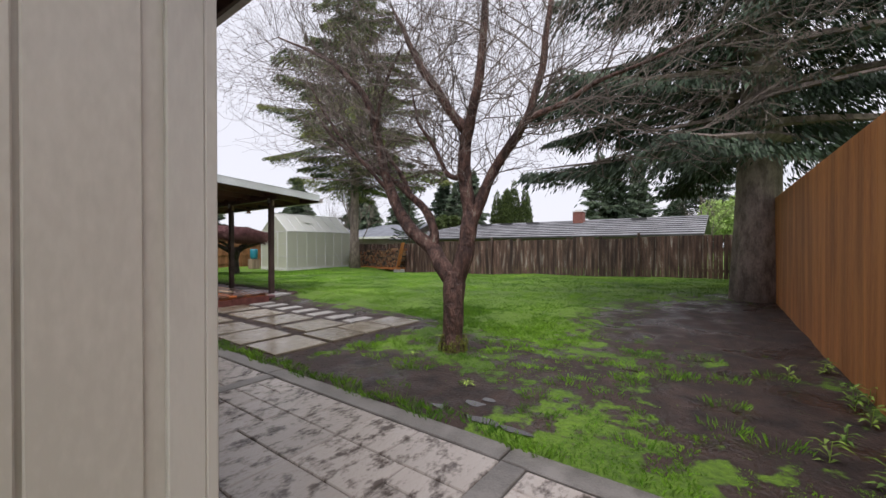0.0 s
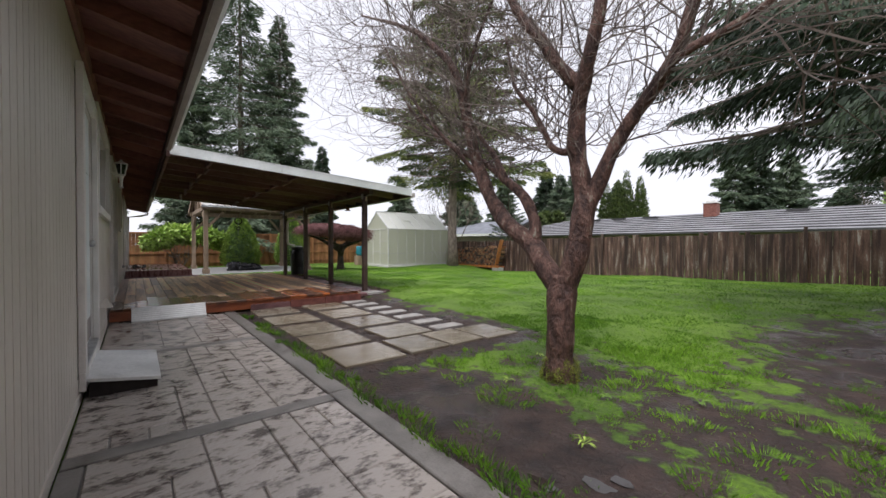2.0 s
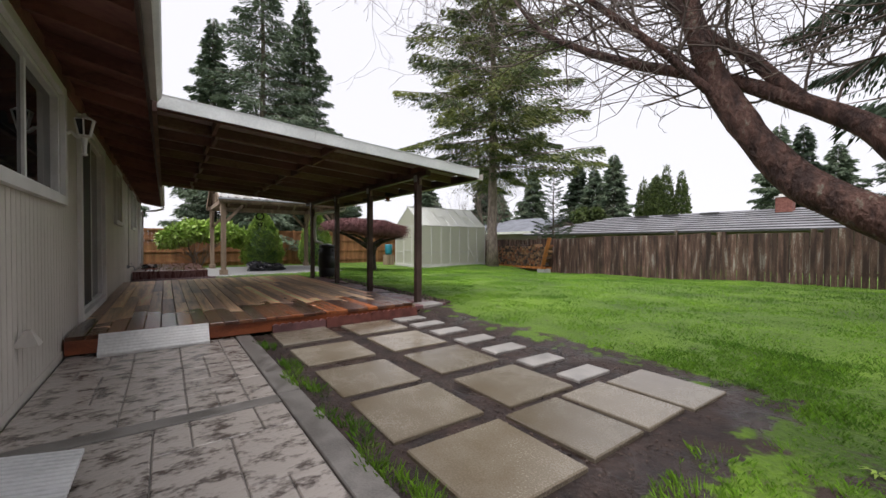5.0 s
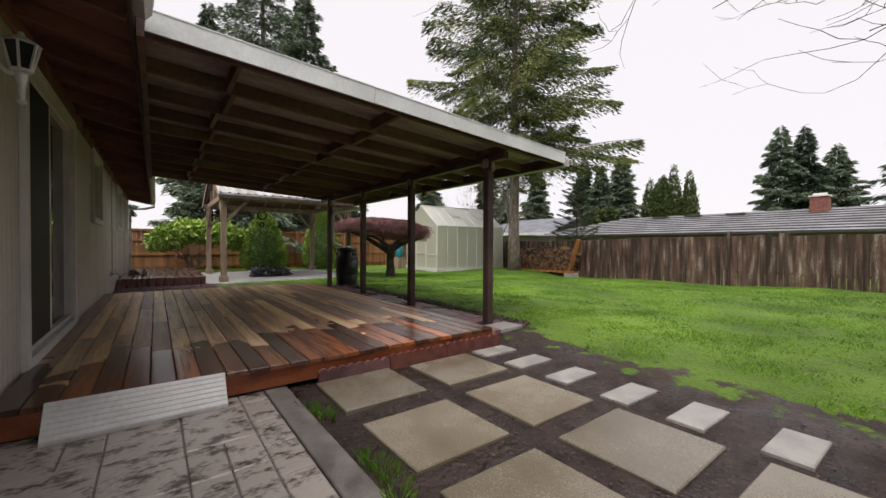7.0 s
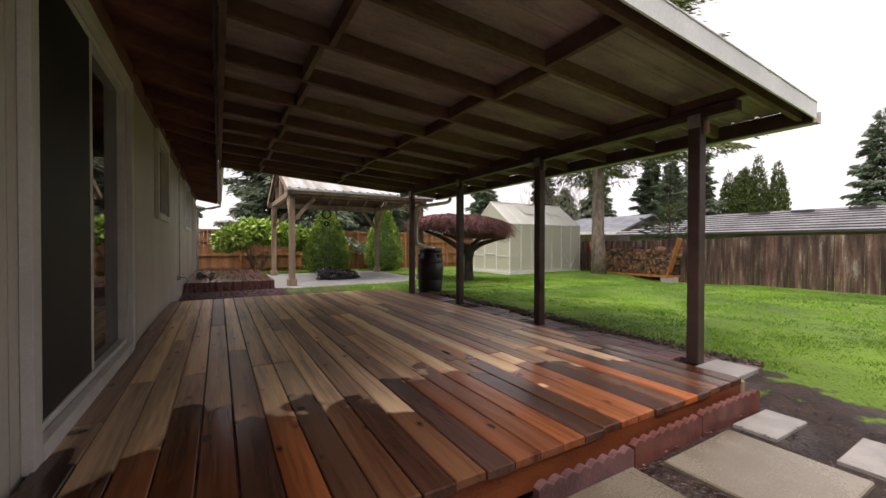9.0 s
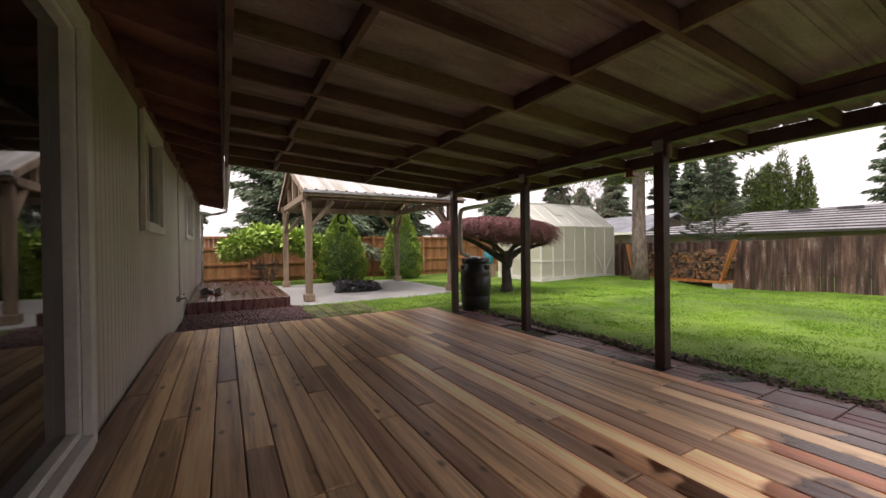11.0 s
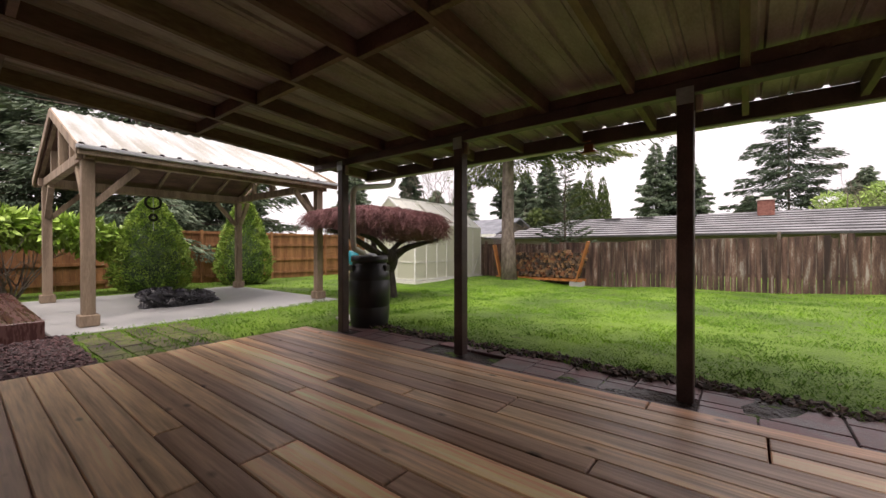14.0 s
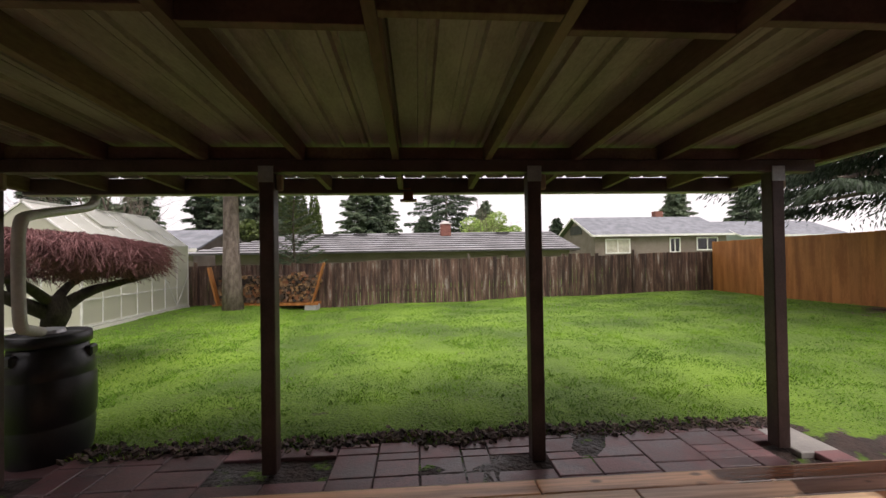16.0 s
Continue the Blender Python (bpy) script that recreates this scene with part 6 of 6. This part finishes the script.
water_tank = empty("water_butt", (-21.2, 10.5, -.1), label="small teal plastic tub beside the greenhouse", category="tub")
bm = bmesh.new()
rounded([(.16, 0), (.2, .1), (.2, .5), (.17, .55)], bm, n=20)
part("tub", bm, BLUEP, water_tank, smooth=True)
water_tank.location.z = .45
part("stand", boxes((-.22, .22, -.22, .22, -.55, -.005)), TIMBER, water_tank)


# ---- grass ----
def grass():
    rng = np.random.default_rng(77)
    out = []

    def blades(n, xr, yr, h, dens):
        xs, ys = rng.uniform(*xr, n), rng.uniform(*yr, n)
        pts = []
        for x, y in zip(xs, ys):
            m = mudness(x, y)
            if (-7.72 < x and y < 1.56) or (-13.75 < x < -7.4 and y < 4.4) or (x < -16.2 and y < 6.2 and x > -20.9) or x < -13.7 and y < 1.95:
                continue
            if y > 15.1 or x > .9 - .035 * y :
                continue
            c = noise.noise((x * 2.1, y * 2.1, 2.0))
            c2 = noise.noise((x * 6.5, y * 6.5, 4.0)) + .5 * noise.noise((x * 15, y * 15, 6.0))
            if m > .55 + c * .35 + c2 * 1.1:
                continue
            if -7.55 < x < -3.6 and 1.6 < y < 4.0:
                continue
            pts.append((x, y, ground_z(x, y) - .01, h * (.75 + .35 * c + .3 * c2) * (1 - .5 * m)))
        P = np.array(pts)
        k = len(P)
        a = rng.random(k) * 2 * math.pi
        hh = np.maximum(.015, P[:, 3]) * (.5 + .9 * rng.random(k))
        lean = np.stack([np.cos(a), np.sin(a), np.zeros(k)], 1) * (hh * (.3 + .7 * rng.random(k)))[:, None]
        b = rng.random(k) * math.pi
        w = np.stack([np.cos(b), np.sin(b), np.zeros(k)], 1) * (.0022 + .012 * hh)[:, None]
        p = P[:, :3]
        up = np.zeros((k, 3))
        up[:, 2] = hh
        out.append(np.stack([p - w, p + w, p + lean * .35 + up * .7 + w * .4, p + lean + up], 1).reshape(-1, 3))
    blades(90000, (-4.5, .9), (1.5, 5.5), .035, 1)
    blades(130000, (-14, .9), (4.2, 8.5), .032, 1)
    blades(60000, (-14, .6), (8.5, 15.1), .045, 1)
    blades(40000, (-18.2, -13.7), (1.9, 15), .045, 1)
    blades(16000, (-24, -13.7), (1.9, 11), .05, 1)
    V = np.concatenate(out)
    ob = mesh_ob("grass", V.tolist(), np.arange(len(V)).reshape(-1, 4).tolist(), GRASS)
    tagged(ob, "uneven bright green grass", "grass", kind="stuff")
    # coarse tufts
    out.clear()
    spots = [(-10.9, 6.3), (-8.8, 6.8), (-12.2, 7.1), (-9.9, 7.7), (-6.9, 1.62), (-6.2, 1.62), (-3.9, 1.62), (-3.5, 1.65), (-4.4, 1.60), (-2.5, 1.66), (-1.6, 1.68), (-1.25, 1.65), (-9.0, 5.6), (-10.1, 5.9), (-10.6, 5.5), (-9.5, 6.4), (-11.4, 5.3), (-8.2, 5.2), (-13.6, 4.55), (-12.4, 4.6), (-10.3, 4.65)]
    spots += [(rng.uniform(-3.4, .3), rng.uniform(1.75, 4.5)) for _ in range(60)]
    spots += [(x, 1.60 + .05 * math.sin(x * 9)) for x in np.arange(-7.2, -.6, .13) if noise.noise((x * 1.3, 0, 7)) > -.05 or -4.4 < x < -3.4]
    spots += [(x, 4.47 + .05 * math.sin(x * 5)) for x in np.arange(-13.5, -7.9, .17)]
    for cx, cy in spots:
        n = 70
        a = rng.random(n) * 2 * math.pi
        r = .09 * np.sqrt(rng.random(n))
        p = np.stack([cx + r * np.cos(a) * 1.6, cy + r * np.sin(a) * .6 if cy < 1.7 else cy + r * np.sin(a), np.full(n, ground_z(cx, cy) - .01)], 1)
        hh = rng.uniform(.02, .06, n)
        lean = np.stack([np.cos(a), np.sin(a), np.zeros(n)], 1) * (hh * rng.uniform(.2, .9, n))[:, None]
        b = rng.random(n) * math.pi
        w = np.stack([np.cos(b), np.sin(b), np.zeros(n)], 1) * .003
        up = np.zeros((n, 3))
        up[:, 2] = hh
        out.append(np.stack([p - w, p + w, p + lean * .4 + up * .65 + w * .5, p + lean + up], 1).reshape(-1, 3))
    V = np.concatenate(out)
    ob = mesh_ob("grass_tufts", V.tolist(), np.arange(len(V)).reshape(-1, 4).tolist(), GRASS)
    tagged(ob, "coarse long grass tufts at the edges", "grass", kind="stuff")


grass()


def gravel():
    rng = np.random.default_rng(6)
    verts, faces = [], []
    base = [(1, 0, 0), (-1, 0, 0), (0, 1, 0), (0, -1, 0), (0, 0, 1), (0, 0, -1)]
    tri = [(0, 2, 4), (2, 1, 4), (1, 3, 4), (3, 0, 4), (2, 0, 5), (1, 2, 5), (3, 1, 5), (0, 3, 5)]
    for k in range(5200):
        x, y = rng.uniform(-16.15, -13.7), rng.uniform(.03, 1.95)
        s = rng.uniform(.014, .034)
        b = len(verts)
        z = ground_z(x, y) + rng.uniform(0, .02)
        q = Euler(rng.uniform(0, 6, 3)).to_matrix()
        for v in base:
            p = q @ (Vector(v) * s * rng.uniform(.7, 1.2))
            verts.append((x + p.x, y + p.y, z + p.z * .7))
        faces += [tuple(b + i for i in t) for t in tri]
    ob = mesh_ob("gravel", verts, faces, LAVA)
    tagged(ob, "dark red lava gravel by the wall", "gravel", kind="stuff")
    verts, faces = [], []
    for k in range(9000):
        if k % 2:
            x, y = rng.uniform(-7.5, -3.5), rng.uniform(1.6, 3.9)
        elif k % 4:
            x, y = rng.uniform(-1.4, .8), rng.uniform(3, 9)
        else:
            x, y = rng.uniform(-13.5, -7.7), rng.normal(4.46, .05)
        if on_slab(x, y):
            continue
        s = rng.uniform(.003, .009)
        b = len(verts)
        z = ground_z(x, y)
        for v in base:
            verts.append((x + v[0] * s * rng.uniform(.6, 1.6), y + v[1] * s * rng.uniform(.6, 1.6), z + v[2] * s * .7))
        faces += [tuple(b + i for i in t) for t in tri]
    ob = mesh_ob("soil_clods", verts, faces, CLOD)
    tagged(ob, "loose dark soil crumbs and chips", "soil", kind="stuff")




def turf_edge():
    """Torn, crumbly earth along the lawn side of the clay pavers."""
    rng = np.random.default_rng(15)
    verts, faces = [], []
    tri = [(0, 2, 4), (2, 1, 4), (1, 3, 4), (3, 0, 4), (2, 0, 5), (1, 2, 5), (3, 1, 5), (0, 3, 5)]
    base = [(1, 0, 0), (-1, 0, 0), (0, 1, 0), (0, -1, 0), (0, 0, 1), (0, 0, -1)]
    for k in range(2000):
        x = rng.uniform(-13.7, -7.7)
        if noise.noise((x * 1.1, 0, 3)) < -.30:
            continue
        y = 4.47 + .10 * noise.noise((x * 1.7, 1, 3)) + rng.normal() * .055
        s = rng.uniform(.008, .032)
        b = len(verts)
        z = ground_z(x, y) + .03 * rng.random()
        q = Euler(rng.uniform(0, 6, 3)).to_matrix()
        for v in base:
            p = q @ (Vector(v) * s * rng.uniform(.6, 1.5))
            verts.append((x + p.x, y + p.y, z + p.z * .8))
        faces += [tuple(b + i for i in t) for t in tri]
    tagged(mesh_ob("soil_edge", verts, faces, CLOD), "torn dark crumbly earth beside the clay pavers", "soil", kind="stuff")


def undergrowth():
    """Low leafy weeds: rosettes under the tree and sprigs by the cedar fence."""
    rng = np.random.default_rng(31)
    spots = [(x, y, .07, .2) for x, y in ((-2.91, 3.4), (-2.36, 3.55), (-2.62, 2.62), (-1.95, 2.9), (-1.7, 2.2), (-1.5, 3.3))]
    spots += [(rng.uniform(.35, .8), rng.uniform(1.9, 4.2), .09, .9) for _ in range(16)]
    verts, faces = [], []
    for x, y, size, rise in spots:
        z0 = ground_z(x, y)
        for k in range(11):
            a = k * 2.4 + rng.random()
            L, w = size * (.6 + .6 * rng.random()), size * .11
            d, q = Vector((math.cos(a), math.sin(a), 0)), Vector((-math.sin(a), math.cos(a), 0))
            c = Vector((x, y, z0 + rise * size * rng.random() * 1.4))
            mid = c + d * L * .5 + Vector((0, 0, L * .28))
            b = len(verts)
            verts += [c, mid - q * w, c + d * L + Vector((0, 0, L * .12)), mid + q * w]
            faces.append((b, b + 1, b + 2, b + 3))
        if rise > .5:
            poly_tube([(x, y, z0 - .01), (x + .01, y, z0 + size * rise), (x + .015, y + .01, z0 + size * rise * 1.4)], [.003, .002, .001], 4, True, verts, faces)
    tagged(mesh_ob("undergrowth", verts, faces, THUJA), "low green leafy weeds in the moist soil", "weed", kind="stuff")


CLOD = island(surface("soil_crumbs", (0.03, 0.02, 0.016), (0.10, 0.07, 0.055), 9, .8, 0), .4, 1.8)
gravel()
turf_edge()
undergrowth()


# ---- pieces of floors, fences and paths ----
_shared = {}


def shared_box(name, sx, sy, sz, mat, bevel=.004):
    key = (name, round(sx, 3), round(sy, 3), round(sz, 3), mat.name)
    if key not in _shared:
        bm = boxes((0, sx, 0, sy, 0, sz))
        bmesh.ops.bevel(bm, geom=[e for e in bm.edges if e.calc_length() < 99 and (e.verts[0].co.z > sz * .9 and e.verts[1].co.z > sz * .9)], offset=bevel, segments=1, affect="EDGES")
        me = bpy.data.meshes.new(name)
        bm.to_mesh(me)
        bm.free()
        me.materials.append(mat)
        _shared[key] = me
    return _shared[key]


def place(name, x, y, z, sx, sy, sz, mat, parent, rz=0.0, rx=0.0, ry=0.0, bevel=.004):
    ob = new(name, shared_box(name, sx, sy, sz, mat, bevel))
    o = parent.location
    ob.parent = parent
    ob.location = (x - o.x, y - o.y, z - o.z)
    ob.rotation_euler = (rx, ry, rz)
    return ob


rng = random.Random(42)
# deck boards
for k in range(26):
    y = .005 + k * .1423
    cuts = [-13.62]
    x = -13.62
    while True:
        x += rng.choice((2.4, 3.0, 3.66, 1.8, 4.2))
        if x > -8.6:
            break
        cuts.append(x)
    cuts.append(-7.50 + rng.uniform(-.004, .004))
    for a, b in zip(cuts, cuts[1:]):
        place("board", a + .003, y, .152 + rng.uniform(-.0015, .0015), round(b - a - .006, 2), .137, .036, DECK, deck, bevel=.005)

# stamped stones in the path
def fill(x0, x1, y0, y1, mod):
    nx, ny = max(1, round((x1 - x0) / mod)), max(1, round((y1 - y0) / mod))
    mx, my = (x1 - x0) / nx, (y1 - y0) / ny
    grid = [[False] * ny for _ in range(nx)]
    for i in range(nx):
        for j in range(ny):
            if grid[i][j]:
                continue
            opts = [(3, 2), (2, 2), (2, 3), (3, 3), (3, 2), (2, 1), (2, 2), (4, 2)]
            rng.shuffle(opts)
            for a, b in opts + [(1, 1)]:
                if i + a <= nx and j + b <= ny and all(not grid[i + p][j + q] for p in range(a) for q in range(b)):
                    for p in range(a):
                        for q in range(b):
                            grid[i + p][j + q] = True
                    place("paving_stone", x0 + i * mx + .003, y0 + j * my + .003, -.03, a * mx - .006, b * my - .006, .03 + .001 * rng.randrange(3), STAMPED, path, bevel=.006)
                    break


for a, b in ((-7.70, -5.515), (-5.375, -3.255), (-3.12, -.975), (-.825, .87)):
    fill(a, b, .095 if a == -3.12 else .002, 1.386, .172)

# paving slabs on the bare earth
slabs = tagged(empty("stepping_slabs", (-5.5, 2.7, 0)), "wet square paving slabs laid in dark soil", "paving", "", "structure")


def slab(x0, x1, y0, y1, z, mat=SLAB):
    o = place("paving_slab", x0, y0, z - .04 + .0, x1 - x0, y1 - y0, .045, mat, slabs, rz=rng.uniform(-.018, .018), rx=rng.uniform(-.01, .01), ry=rng.uniform(-.01, .01), bevel=.007)


for a, b, c, d in SLAB_RECTS:
    slab(a, b, c, d, .012)
for a, b, c, d in BLOCK_RECTS:
    slab(a, b, c, d, .015, SLAB_PALE)
slab(-7.95, -7.65, 3.98, 4.35, .10, SLAB_PALE)
slab(-14.15, -13.8, 4.5, 4.85, .12, SLAB_PALE)

# clay pavers along the deck
pav = tagged(empty("paver_strip", (-10.6, 4.05, 0)), "strip of wet purplish clay pavers between deck and lawn", "paving", "", "structure")
x = -13.55
col = 0
while x < -7.75:
    w = rng.choice((.20, .20, .30, .40))
    y = 3.76
    while y < 4.38 - .02:
        d = rng.choice((.10, .20, .20, .30))
        if y + d > 4.42:
            d = 4.42 - y
        if d > .05 and not any(abs(x + w / 2 - px) < w / 2 + .05 and abs(y + d / 2 - 4.1) < d / 2 + .05 for px in (-8, -9.82, -11.65, -13.36)):
            place("paver", x + .004, y + .004, .045, round(w - .008, 2), round(d - .008, 2), .06, PAVER, pav, rx=rng.uniform(-.012, .012), rz=rng.uniform(-.01, .01), bevel=.005)
        y += d
    x += w
# mossy pavers between the decks
moss_pav = tagged(empty("moss_pavers", (-15, 2.5, 0)), "mossy half-sunk pavers in the grass", "paving", "", "structure")
MOSSPAVE = surface("mossy_paver", (0.06, 0.045, 0.04), (0.12, 0.14, 0.04), 4, .7, .5, tint=.2)
for i in range(6):
    for j in range(5):
        place("paver", -15.9 + i * .36 + rng.uniform(-.02, .02), 2.0 + j * .24, .0, .34, .2, .045, MOSSPAVE, moss_pav, rz=rng.uniform(-.03, .03), rx=rng.uniform(-.02, .02))

# fence boards
f = FENCES["back"]
x = -24.0
n = 0
while x < .42:
    w = .14
    gz = ground_z(min(x, 0.4), 15.0) - .05
    h = fence_top_back(x) + rng.uniform(-.012, .012) - gz
    place("fence_board", x, 15.21 - rng.choice((0, 0, .004)), gz, w - rng.choice((.006, .010, .014)), .02, round(h, 1) + .0, OLDWOOD, f, ry=rng.uniform(-.006, .006), bevel=.003)
    x += w
f = FENCES["cedar"]
y = -3.0
while y < 15.15:
    t = (y + 3) / 18.2
    x = .95 - .515 * t
    gz = ground_z(.8, max(-3, y)) - .06
    top = 1.97 if y < 9 else 1.97 - .02 * (y - 9)
    place("fence_board", x, y, gz, .02, .136, round(top - gz, 2), CEDAR, f, rz=.028, bevel=.003)
    y += .14
f = FENCES["west"]
y = -7.0
while y < 15.2:
    place("fence_board", -24.03, y, -.15, .02, .136, 1.83, CEDAR_DARK, f, bevel=.003)
    y += .14
